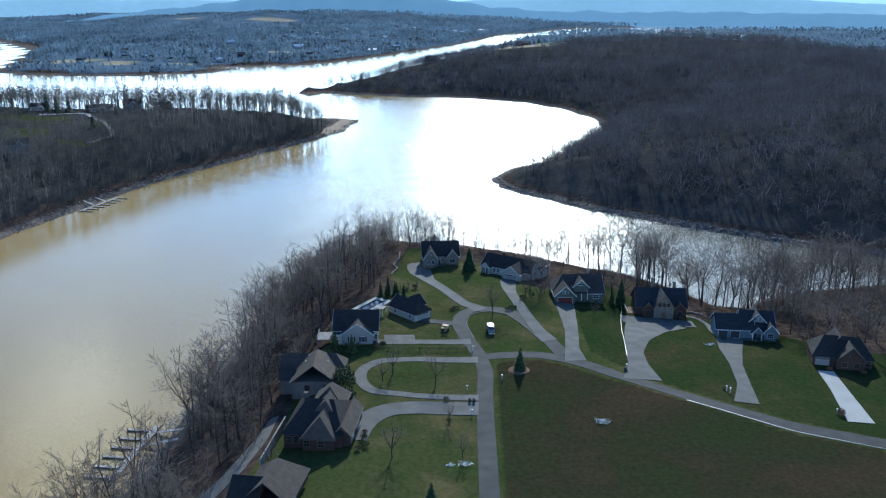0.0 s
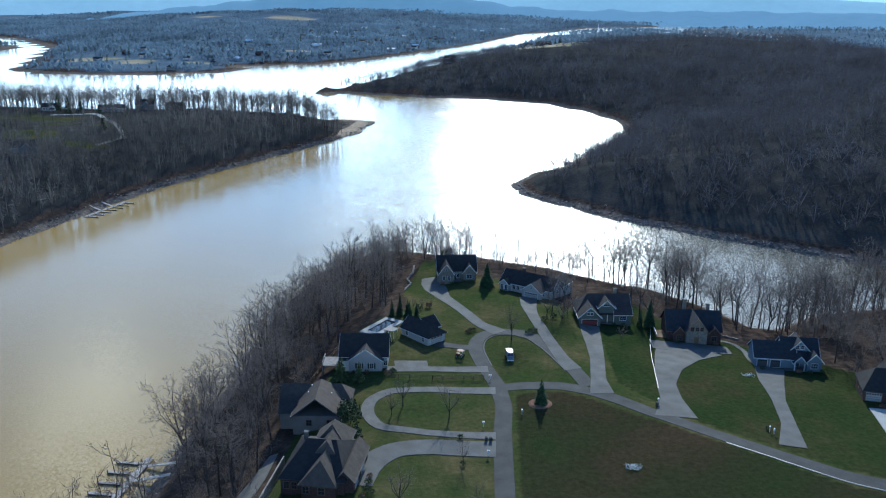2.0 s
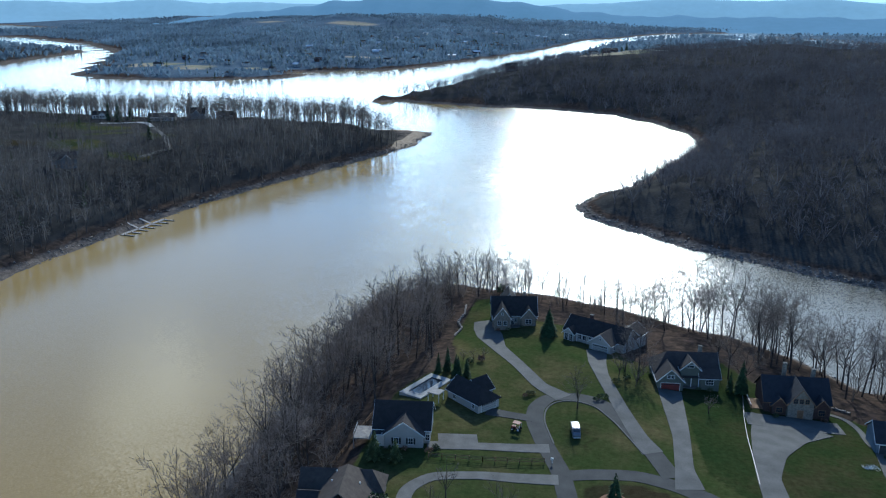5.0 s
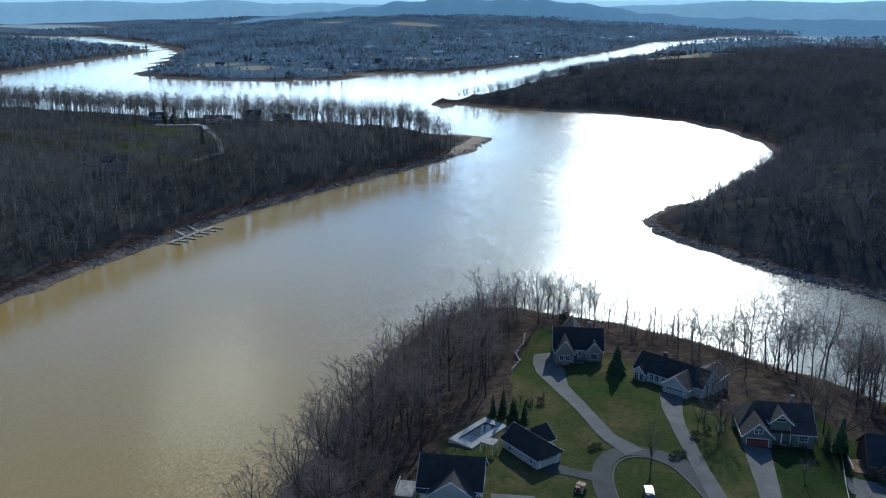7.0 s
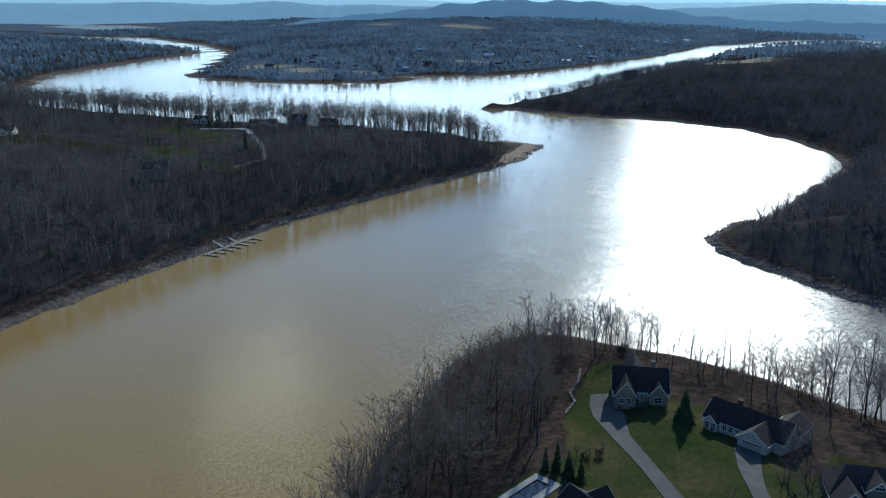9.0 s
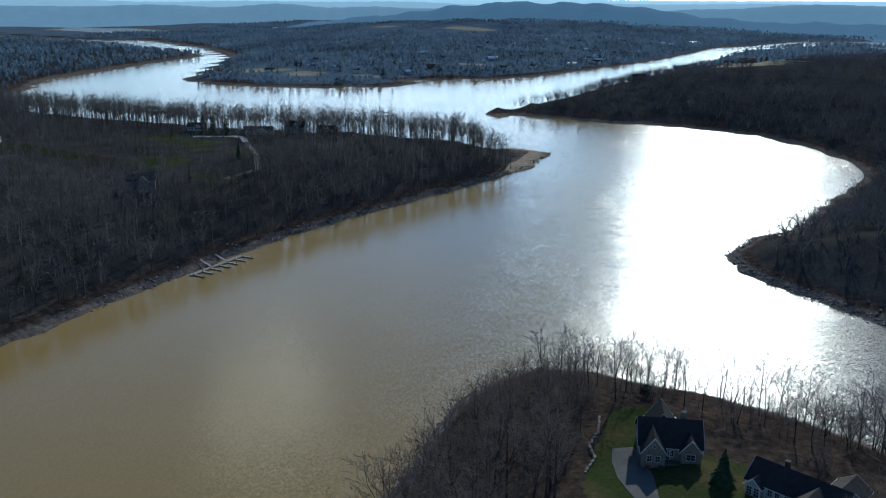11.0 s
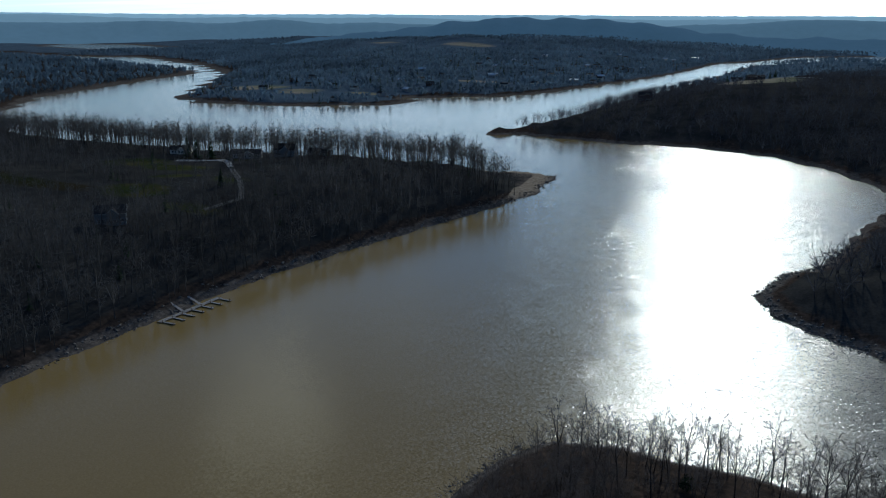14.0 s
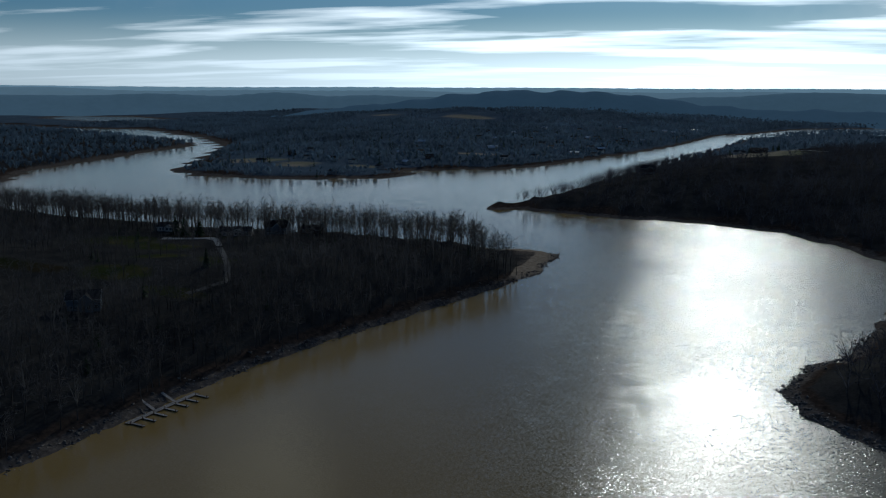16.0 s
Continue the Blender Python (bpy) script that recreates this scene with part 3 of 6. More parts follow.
def tube(p, r, sides, verts, tris):
    """A tapered tube through the points p."""
    base = len(verts)
    for i, (q, rad) in enumerate(zip(p, r)):
        d = (p[min(i + 1, len(p) - 1)] - p[max(i - 1, 0)])
        d = d / (np.linalg.norm(d) + 1e-9)
        side = np.cross(d, (0.3, 0.9, 0.1))
        side /= np.linalg.norm(side) + 1e-9
        up = np.cross(d, side)
        for k in range(sides):
            a = 2 * math.pi * k / sides
            verts.append(q + rad * (math.cos(a) * side + math.sin(a) * up))
    for i in range(len(p) - 1):
        for k in range(sides):
            a, b = base + i * sides + k, base + i * sides + (k + 1) % sides
            tris += [(a, b, b + sides), (a, b + sides, a + sides)]


def sliver(p, q, w, rng, verts, tris):
    """One thin twig."""
    d = q - p
    s = np.cross(d, rng.normal(size=3))
    s *= w / (np.linalg.norm(s) + 1e-9)
    n = len(verts)
    verts += [p - s, p + s, q]
    tris.append((n, n + 1, n + 2))


def bare_tree(seed, h, spread, fork=0.34, leaders=5, subs=6, twigs=7, sides=(6, 4, 3), wide=0.026, fine=2, lean=0.03):
    """Trunk and crown of a leafless tree that forks into spreading leaders, as two lists of vertices and triangles."""
    rng = np.random.RandomState(seed)
    tv, tt, cv, ct = [], [], [], []
    thick = 0.0075 * h + 0.10
    top = np.array([rng.normal(0, lean) * h, rng.normal(0, lean) * h, fork * h])
    knee = np.array([top[0] * 0.35 + rng.normal(0, 0.1), top[1] * 0.35 + rng.normal(0, 0.1), fork * h * 0.5])
    tube([np.array((0, 0, -0.4)), knee, top], [thick, thick * 0.8, thick * 0.62], sides[0], tv, tt)
    turn = rng.uniform(0, 6.28)
    for i in range(leaders):
        turn += 6.28 / max(1, leaders - 1) + rng.uniform(-0.5, 0.5)
        mid = i == 0
        low = 1.0 if mid else rng.uniform(0.62, 1.0)
        p0 = knee + (top - knee) * (2 * low - 1) if low > 0.5 else knee * 2 * low
        reach = spread * (rng.uniform(0.0, 0.25) if mid else rng.uniform(0.55, 1.05))
        tip = h * (rng.uniform(0.94, 1.02) if mid else rng.uniform(0.66, 0.95))
        out = np.array([math.cos(turn), math.sin(turn), 0.0])
        p2 = np.array([top[0], top[1], 0]) + out * reach + (0, 0, tip)
        p1 = p0 + (p2 - p0) * 0.5 + out * reach * 0.16 + rng.normal(0, 0.03 * h, 3) * (1, 1, 0.4)
        run = np.linalg.norm(p1 - p0) + np.linalg.norm(p2 - p1)
        r = thick * (0.56 if mid else 0.46)
        if sides[1]:
            tube([p0, p1, p2], [r, r * 0.6, r * 0.14], sides[1], tv, tt)
        else:
            sliver(p1 + (p0 - p1) * 1.0, p2, wide * 2.0, rng, cv, ct)
        for j in range(subs):
            f = 0.22 + 0.74 * (j + rng.uniform(0, 0.9)) / subs
            q0 = p0 + (p1 - p0) * 2 * f if f < 0.5 else p1 + (p2 - p1) * (2 * f - 1)
            a = rng.uniform(0, 6.28)
            e = np.array([math.cos(a), math.sin(a), rng.uniform(0.1, 0.9)]) + out * (0.2 if mid else 0.7)
            e /= np.linalg.norm(e)
            sl = run * rng.uniform(0.28, 0.46) * (1.25 - 0.75 * f)
            qm = q0 + e * sl * 0.5
            q1 = qm + (e + (0, 0, 0.2) + rng.normal(0, 0.3, 3)) * sl * 0.45
            if sides[2]:
                tube([q0, qm, q1], [r * 0.42, r * 0.27, r * 0.07], sides[2], cv, ct)
            else:
                sliver(q0, q1, wide * 1.3, rng, cv, ct)
            for m in range(twigs):
                k = (m + rng.uniform(0.3, 1.0)) / twigs
                s0 = q0 + (q1 - q0) * k
                g = e + rng.normal(0, 0.65, 3) + (0, 0, 0.3)
                g /= np.linalg.norm(g)
                s1 = s0 + g * sl * rng.uniform(0.24, 0.50) * (1.2 - 0.5 * k)
                sliver(s0, s1, wide, rng, cv, ct)
                for _ in range(fine):
                    u0 = s0 + (s1 - s0) * rng.uniform(0.3, 0.9)
                    sliver(u0, u0 + (g + rng.normal(0, 0.6, 3) + (0, 0, 0.2)) * sl * rng.uniform(0.12, 0.24), wide * 0.8, rng, cv, ct)
    return (np.array(tv), np.array(tt)), (np.array(cv), np.array(ct))


def fir(seed, h, r, tiers=16, per=22, narrow=1.0):
    """A dense cone of drooping needle sprays."""
    rng = np.random.RandomState(seed)
    tv, tt, cv, ct = [], [], [], []
    tube([np.array((0, 0, -0.3)), np.array((0, 0, 0.92 * h))], [0.018 * h + 0.04, 0.02], 5, tv, tt)
    for i in range(tiers):
        k = i / tiers
        z = h * (0.05 + 0.93 * k)
        rad = r * (1 - k) ** 0.8 * rng.uniform(0.85, 1.1) + 0.06
        for j in range(max(6, int(per * (1 - 0.7 * k)))):
            a = rng.uniform(0, 6.28)
            rr = rad * rng.uniform(0.7, 1.12)
            tip = np.array([rr * math.cos(a), rr * math.sin(a), z - 0.12 * rr + rng.normal(0, 0.05) * h * 0.3])
            root = np.array([0.15 * rr * math.cos(a), 0.15 * rr * math.sin(a), z + 0.14 * rr + 0.05 * h])
            side = np.array([-math.sin(a), math.cos(a), rng.uniform(-0.3, 0.3)]) * rr * rng.uniform(0.16, 0.30)
            n = len(cv)
            mid = root * 0.45 + tip * 0.55
            cv += [root, mid - side, tip, mid + side + (0, 0, 0.05)]
            ct += [(n, n + 1, n + 2), (n, n + 2, n + 3)]
    return (np.array(tv), np.array(tt)), (np.array(cv), np.array(ct))


def bush(seed, h, r, count=160, leaf=0.22):
    """A clump of stems with leaves round them."""
    rng = np.random.RandomState(seed)
    tv, tt, cv, ct = [], [], [], []
    for i in range(7):
        a = rng.uniform(0, 6.28)
        tube([np.array((0.1 * math.cos(a), 0.1 * math.sin(a), -0.15)), np.array((r * 0.6 * math.cos(a), r * 0.6 * math.sin(a), h * 0.75))], [0.04, 0.015], 4, tv, tt)
    for i in range(count):
        a, u, s = rng.uniform(0, 6.28), rng.uniform(-0.2, 1), rng.uniform(0.55, 1.05)
        c = np.array([r * s * math.cos(a) * math.sqrt(max(0.05, 1 - u * u * 0.85)), r * s * math.sin(a) * math.sqrt(max(0.05, 1 - u * u * 0.85)), h * (0.35 + 0.6 * u * s)])
        c[2] = max(c[2], 0.1)
        p, q = rng.normal(size=3), rng.normal(size=3)
        p, q = p / np.linalg.norm(p) * leaf, q / np.linalg.norm(q) * leaf
        n = len(cv)
        cv += [c - p, c + q, c + p, c - q]
        ct += [(n, n + 1, n + 2), (n, n + 2, n + 3)]
    return (np.array(tv), np.array(tt)), (np.array(cv), np.array(ct))


def plant(name, pair, bark, leaf, label, category, group, part_names=("trunk", "crown")):
    """One plant as a thing with two parts, kept aside as a pattern for its copies."""
    root = tagged(new(name), label, category, group)
    for part_name, (v, t), mat in zip(part_names, pair, (bark, leaf)):
        child = new(part_name, raw_mesh(part_name, v, t, mat))
        child.parent = root
    return root


def scatter(name, places, patterns, mat, label, rng, category="woods"):
    """Many plants joined into one mesh: rows of x, y, z, size."""
    vs, ts, base = [], [], 0
    for x, y, z, s in places:
        v, t = patterns[rng.randint(len(patterns))]
        a = rng.uniform(0, 6.28)
        c, d = math.cos(a) * s, math.sin(a) * s
        w = np.column_stack([v[:, 0] * c - v[:, 1] * d + x, v[:, 0] * d + v[:, 1] * c + y, v[:, 2] * s * rng.uniform(0.85, 1.15) + z])
        vs.append(w)
        ts.append(t + base)
        base += len(v)
    return tagged(new(name, raw_mesh(name, np.vstack(vs), np.vstack(ts), mat)), label, category, kind="stuff")


def joined(pair):
    (a, ta), (b, tb) = pair
    return np.vstack([a, b]), np.vstack([ta, tb + len(a)])


def spots(rng, count, x0, x1, y0, y1, keep, apart=0.0, tries=6):
    """Random places that keep(x, y) allows with a chance between 0 and 1, as rows of x, y, z."""
    x, y = rng.uniform(x0, x1, count * tries), rng.uniform(y0, y1, count * tries)
    ok = rng.uniform(0, 1, count * tries) < keep(x, y)
    x, y = x[ok], y[ok]
    if apart:
        cells, chosen = set(), []
        for i, (a, b) in enumerate(zip(x, y)):
            key = (int(a // apart), int(b // apart))
            if key not in cells:
                cells.add(key)
                chosen.append(i)
        x, y = x[chosen], y[chosen]
    x, y = x[:count], y[:count]
    return np.column_stack([x, y, height(x, y)])


rng = np.random.RandomState(11)
TALL = [bare_tree(40 + i, 21 + i % 3, 4.8, 0.40, 5, 7, 7, wide=0.031, fine=4) for i in range(4)]
BROAD = [bare_tree(60 + i, 17 + i, 7.4, 0.24, 7, 6, 7, wide=0.031, fine=4) for i in range(4)]
POLE = [bare_tree(80 + i, 20, 2.4, 0.52, 3, 8, 7, wide=0.031, fine=4, lean=0.05) for i in range(2)]
YOUNG = [bare_tree(90 + i, 8.5, 2.6, 0.26, 6, 5, 5, wide=0.024, fine=2) for i in range(2)]
PATTERNS = []
for pairs, label in ((TALL, "tall leafless hardwood with a grey trunk on the wooded bank"), (BROAD, "leafless spreading hardwood with fine grey twigs on the bank"),
                     (POLE, "thin leafless tree with a high narrow crown by the water"), (YOUNG, "young bare tree standing in the lawn")):
    PATTERNS.append([plant("tree", p, BARK, TWIG, label, "tree", "bare trees on the point") for p in pairs])


def put(pattern, x, y, s=1.0, turn=None, used=set()):
    """The pattern itself at its first place, copies at the others."""
    a = rng.uniform(0, 360) if turn is None else turn
    m = pose(x, y, ground_z(x, y), 0, 0, a) @ Matrix.Diagonal((s, s, s * rng.uniform(0.92, 1.1), 1))
    if pattern.name not in used:
        used.add(pattern.name)
        pattern.matrix_basis = m
        return pattern
    made = copy_thing(pattern, Matrix.Identity(4))
    made.matrix_basis = m
    return made


CLEAR = [(-30, 232, 5), (-20, 243, 13), (-27, 258, 5), (-66, 174, 8), (-61, 163, 8), (-56, 152, 6), (-42, 140, 7)]       # glades on the bank: x, y, radius


def west_bank(x, y):
    d, l = inside_distance(NEAR, x, y), inside_distance(LAWN, x, y)
    k = (d > 2.5 + 12 * smooth(y, 270, 325)) & (l < -3.5) & (x < 2) & (y > 95)
    for cx, cy, r in CLEAR:
        k &= np.hypot(x - cx, y - cy) > r
    return k * np.where(y > 335, 0.35, 1.0)


def east_bank(x, y):
    d, l = inside_distance(NEAR, x, y), inside_distance(LAWN, x, y)
    return ((d > 3) & (d < 36) & (l < -3) & (x > -16) & (x < 240) & (y > 215)) * np.where(x > 30, np.where(d < 15, 1.0, 0.6), 0.85)


for x, y, z in spots(rng, 140, -85, 2, 100, 378, west_bank, 6.0, 30):
    kind = PATTERNS[rng.choice([0, 0, 1, 2]) if inside_distance(NEAR, np.array([x]), np.array([y]))[0] > 12 else 1]
    put(kind[rng.randint(len(kind))], x, y, rng.uniform(0.8, 1.2) if y < 285 else rng.uniform(0.55, 0.9))
for x, y, z in spots(rng, 108, -16, 165, 215, 372, east_bank, 4.8, 60):
    kind = PATTERNS[rng.choice([0, 0, 1, 2])] if x > 30 else PATTERNS[rng.choice([0, 2, 2])]
    put(kind[rng.randint(len(kind))], x, y, rng.uniform(0.85, 1.25) if x > 48 else rng.uniform(0.58, 0.90))
# young trees in the lawns
for x, y, s in ((-8.2, 191, 1.0), (3.4, 186, 1.05), (-10.5, 186, 0.7), (-4.5, 147, 1.15), (7.6, 165.3, 0.8), (11, 148, 0.7), (19.3, 236, 1.35), (-12, 262, 0.5), (-9, 262, 0.55), (-6.5, 266, 0.5), (31, 258, 0.9), (35, 252, 0.8), (38, 262, 0.9), (33, 268, 0.8), (52, 240, 0.7), (110, 214, 1.0), (-30, 140, 1.2)):
    put(PATTERNS[3][rng.randint(2)], x, y, s)

THIN = [joined(bare_tree(120 + i, 17, 5.4, 0.16, 6, 5, 6, (4, 0, 0), 0.055, 0)) for i in range(4)]
scatter("underwood", [(x, y, z, rng.uniform(0.22, 0.6) * (0.65 if y > 300 else 1.0)) for x, y, z in spots(rng, 300, -85, 2, 60, 378, west_bank, 3.4, 20)], THIN, TWIG, "dense grey leafless underwood on the steep bank", rng)


def cove_bank(x, y):
    d, l = inside_distance(NEAR, x, y), inside_distance(LAWN, x, y)
    return ((d > 2) & (l < -4) & ((x > 112) | (d > 4) & (x > 28))) * np.where(x > 112, 1.0, np.where(d > 16, 0.24, 0.04))


scatter("underwood", [(x, y, z, rng.uniform(0.5, 1.1)) for x, y, z in spots(rng, 560, 28, 290, 196, 360, cove_bank, 3.4, 20)], THIN, TWIG, "leafless thicket behind the houses on the cove", rng)
for x, y, k, s in ((33, 262, 0, 0.7), (36, 256, 1, 0.7), (37.5, 268, 0, 0.75), (62, 268, 0, 0.8), (65, 262, 1, 0.8), (60, 274, 0, 0.8), (108, 240, 1, 0.9), (112, 233, 0, 0.8), (120, 222, 1, 0.9), (126, 214, 0, 0.9), (132, 206, 1, 0.9)):
    put(PATTERNS[k][rng.randint(4)], x, y, s)


def tip_bank(x, y):
    d, l = inside_distance(NEAR, x, y), inside_distance(LAWN, x, y)
    return ((d > 2) & (l < -3) & (y > 322)) * np.where(d < 14, 1.0, 0.5)


scatter("underwood", [(x, y, z, rng.uniform(0.28, 0.62)) for x, y, z in spots(rng, 230, -58, 60, 318, 376, tip_bank, 2.6, 20)], THIN, TWIG, "bare brush and saplings round the point's tip", rng)

# ---- woods across the water ----
MID = [joined(bare_tree(140 + i, 16 + i % 3, 2.5 + 0.6 * (i % 3), 0.45, 4, 5, 6, (3, 0, 0), 0.08, 0)) for i in range(6)]
MID_LOW = [joined(bare_tree(150 + i, 13 + i, 6.0, 0.20, 5, 3, 5, (3, 0, 0), 0.13, 0)) for i in range(5)]


def tuft(seed):
    """A far tree: a rounded spray of ragged wisps."""
    r = np.random.RandomState(seed)
    v, t = [], []
    for i in range(13):
        a, k = r.uniform(0, 6.28), r.uniform(0.1, 1)
        root = np.array([r.normal(0, 0.5), r.normal(0, 0.5), r.uniform(0, 5)])
        tip = np.array([5.6 * k * math.cos(a), 5.6 * k * math.sin(a), 11.5 - 5.5 * k * k + r.normal(0, 0.8)])
        sliver(tip, root, r.uniform(0.9, 1.6), r, v, t)
    return np.array(v), np.array(t)


TUFT = [tuft(i) for i in range(6)]
EVERGREEN = [joined(fir(170 + i, 13, 3.2, 7, 9)) for i in range(3)]
GLADES = [(-362, 664, 38, 30), (-322, 652, 40, 26), (-318, 690, 44, 18), (-298, 572, 34, 26), (-352, 566, 46, 20), (-251, 545, 26, 16), (-331, 520, 22, 14), (-430, 560, 60, 26), (-262, 610, 26, 20), (-300, 612, 30, 22)]
FIELDS = [(-640, 1390, 80, 70), (-540, 1326, 62, 44), (-445, 1350, 48, 44), (-327, 1585, 66, 52), (-880, 2700, 90, 170), (-600, 2620, 130, 180), (95, 1335, 64, 140), (-380, 1310, 40, 26)]


def clearing(x, y, places):
    k = np.ones_like(x)
    for cx, cy, rx, ry in places:
        k = np.minimum(k, smooth(((x - cx) / rx) ** 2 + ((y - cy) / ry) ** 2, 0.7, 1.3))
    return k


def left_woods(x, y):
    d = inside_distance(LEFT, x, y)
    return (d > 5) * (np.hypot(x + 97, y - 772) > 48) * (0.24 + 0.76 * clearing(x, y, GLADES)) * np.where((d < 70) & (y < 690) | (d < 24), np.where(y > 690, 0.62, 0.9), np.where(x < -230, 0.36, 0.5))


def right_woods(x, y):
    return (inside_distance(RIGHT, x, y) > np.where(y < 760, 17, 8)) * clearing(x, y, FIELDS)


def centre_woods(x, y):
    d = np.minimum(inside_distance(CENTRE, x, y), -inside_distance(STRIP, x, y))
    return (d > 8) * clearing(x, y, FIELDS) * (0.55 + 0.45 * (waves(x, y, 160, 21) > -0.1))


scatter("woods", [(x, y, z, rng.uniform(0.8, 1.2) * (1.2 if y > 690 else 0.75 if x < -240 and y > 500 else 0.95)) for x, y, z in spots(rng, 3600, -640, -90, 330, 860, left_woods, 5.5)], MID, POINT_WOODS, "bare grey-brown winter woods on a low wooded point", rng)
scatter("woods", [(x, y, z, rng.uniform(0.7, 1.1)) for x, y, z in spots(rng, 1000, -1000, -230, 200, 1400, lambda x, y: left_woods(x, y) * ((x < -600) | (y < 360) | (y > 840)), 9.0)], MID_LOW, WOODS, "bare grey winter woods beyond the point", rng)
scatter("woods", [(x, y, z, rng.uniform(0.75, 1.1)) for x, y, z in spots(rng, 4400, 20, 560, 340, 1050, right_woods, 5.0)], MID_LOW, WOODS, "dark bare woods covering a long hill", rng)
scatter("woods", [(x, y, z, rng.uniform(0.6, 0.95)) for x, y, z in spots(rng, 1900, -170, 520, 960, 1420, lambda x, y: right_woods(x, y) * (y > 1050 - 200 * (x < 20)), 6.0)], MID_LOW, WOODS, "dark bare woods on the end of the hill", rng)
scatter("far_woods", [(x, y, z, rng.uniform(0.5, 0.9)) for x, y, z in spots(rng, 4200, -130, 1500, 700, 2900, lambda x, y: right_woods(x, y) * ((y > 1420) | (x > 540)), 9.0)], TUFT, HAZY_WOODS, "bare woods beyond the hill", rng)
scatter("far_woods", [(x, y, z, rng.uniform(0.42, 0.8)) for x, y, z in spots(rng, 18500, -1700, 900, 1210, 3500, centre_woods, 7.0)], TUFT, HAZY_WOODS, "distant bare woods on low hills", rng)
scatter("far_woods", [(x, y, z, rng.uniform(0.6, 0.95)) for x, y, z in spots(rng, 5000, -1900, -700, 860, 2500, lambda x, y: (inside_distance(LEFT, x, y) > 8).astype(float), 10.0)], TUFT, HAZY_WOODS, "distant bare woods along the lake", rng)
scatter("evergreens", [(x, y, z, rng.uniform(0.5, 1.2)) for x, y, z in spots(rng, 400, -900, 200, 1215, 2300, lambda x, y: (inside_distance(CENTRE, x, y) > 10) * 0.8, 12.0)], EVERGREEN, NEEDLE, "dark evergreens among the far houses", rng)
scatter("evergreens", [(x, y, z, rng.uniform(0.4, 0.8)) for x, y, z in spots(rng, 46, -430, -120, 380, 760, lambda x, y: (inside_distance(LEFT, x, y) > 12).astype(float), 12.0)], EVERGREEN, NEEDLE, "scattered dark cedars in the bare woods", rng)


def along(poly, step, rng, low, high, first, last):
    """Places strewn beside a stretch of a shore."""
    out = []
    p = np.array(poly, float)
    for a, b in zip(p[first:last], p[first + 1:last + 1]):
        n = max(1, int(np.hypot(*(b - a)) / step))
        for k in range(n):
            q = a + (b - a) * (k + rng.uniform()) / n
            nx, ny = (b - a)[1], -(b - a)[0]
            ln = math.hypot(nx, ny)
            s = rng.uniform(low, high)
            out.append((q[0] + nx / ln * s, q[1] + ny / ln * s))
    return np.array(out)


def rock(seed):
    r = np.random.RandomState(seed)
    v = np.array([(0, 0, 0.6), (1, 0.1, 0.05), (0.3, 0.9, 0), (-0.8, 0.5, 0.1), (-0.7, -0.6, 0), (0.4, -0.9, 0.05), (0, 0, -0.5)], float) + r.normal(0, 0.16, (7, 3))
    t = [(0, i, i % 5 + 1) for i in range(1, 6)] + [(6, i % 5 + 1, i) for i in range(1, 6)]
    return v, np.array(t)


ROCKS = [rock(i) for i in range(6)]
for poly, first, last, size in ((NEAR, 0, 24, 0.55), (LEFT, 0, 9, 0.65), (RIGHT, 12, 26, 0.8)):
    xy = np.vstack([along(poly, 0.9 if poly is NEAR else 1.1, rng, -4.0, 1.2, first, last) for _ in range(2)])
    xy = np.vstack([xy, xy + rng.normal(0, 2.5, xy.shape)])
    zz = height(xy[:, 0], xy[:, 1])
    scatter("shore_rocks", [(a, b, max(c, -0.1) - 0.05, size * rng.uniform(0.3, 1.3)) for (a, b), c in zip(xy, zz) if c > -0.6], ROCKS, ROCK, "broken grey-brown rocks along the waterline", rng, "rocks")

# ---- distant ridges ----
# Haze painted on: blue base colour, and a glow paler with each ridge.
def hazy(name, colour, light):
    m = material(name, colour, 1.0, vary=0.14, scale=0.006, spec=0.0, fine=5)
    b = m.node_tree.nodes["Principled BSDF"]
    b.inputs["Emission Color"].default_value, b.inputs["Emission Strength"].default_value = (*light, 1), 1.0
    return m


RIDGES = [hazy("hazy_blue_hill", (0.050, 0.070, 0.100), (0.080, 0.148, 0.215)), hazy("hazy_hill", (0.075, 0.105, 0.145), (0.150, 0.245, 0.315)),
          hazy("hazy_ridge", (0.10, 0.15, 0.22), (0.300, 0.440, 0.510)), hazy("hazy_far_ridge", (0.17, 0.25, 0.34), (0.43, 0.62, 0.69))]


def ridge(radius, crest, mat, label, a0=-180, a1=180, depth=500):
    """A long wooded hill on an arc round the lake; crest gives its height by bearing in degrees."""
    deg = np.arange(a0, a1 + 0.1, 0.25)
    a = np.radians(deg)
    ux, uy = np.sin(a), np.cos(a)
    top = crest(deg, ux * 900, uy * 900) + 1.6 * waves(ux * 900, uy * 900, 14, 91)
    rows = [(radius - depth, 0 * top - 5), (radius - 0.55 * depth, top * 0.42), (radius - 0.3 * depth, top * 0.78), (radius - 0.1 * depth, top * 0.96), (radius, top), (radius + 140, 0 * top - 5)]
    v = np.vstack([np.column_stack([-5 + ux * r, 80 + uy * r, z + (3 * waves(ux * r, uy * r, 120, 5) if 0 < k < 4 else 0)]) for k, (r, z) in enumerate(rows)])
    n, t = len(a), []
    for i in range(len(rows) - 1):
        for j in range(n - 1):
            q = i * n + j
            t += [(q, q + 1, q + n + 1), (q, q + n + 1, q + n)]
    return tagged(new("backdrop", raw_mesh("backdrop", v, np.array(t), mat)), label, "distant hills", kind="structure")


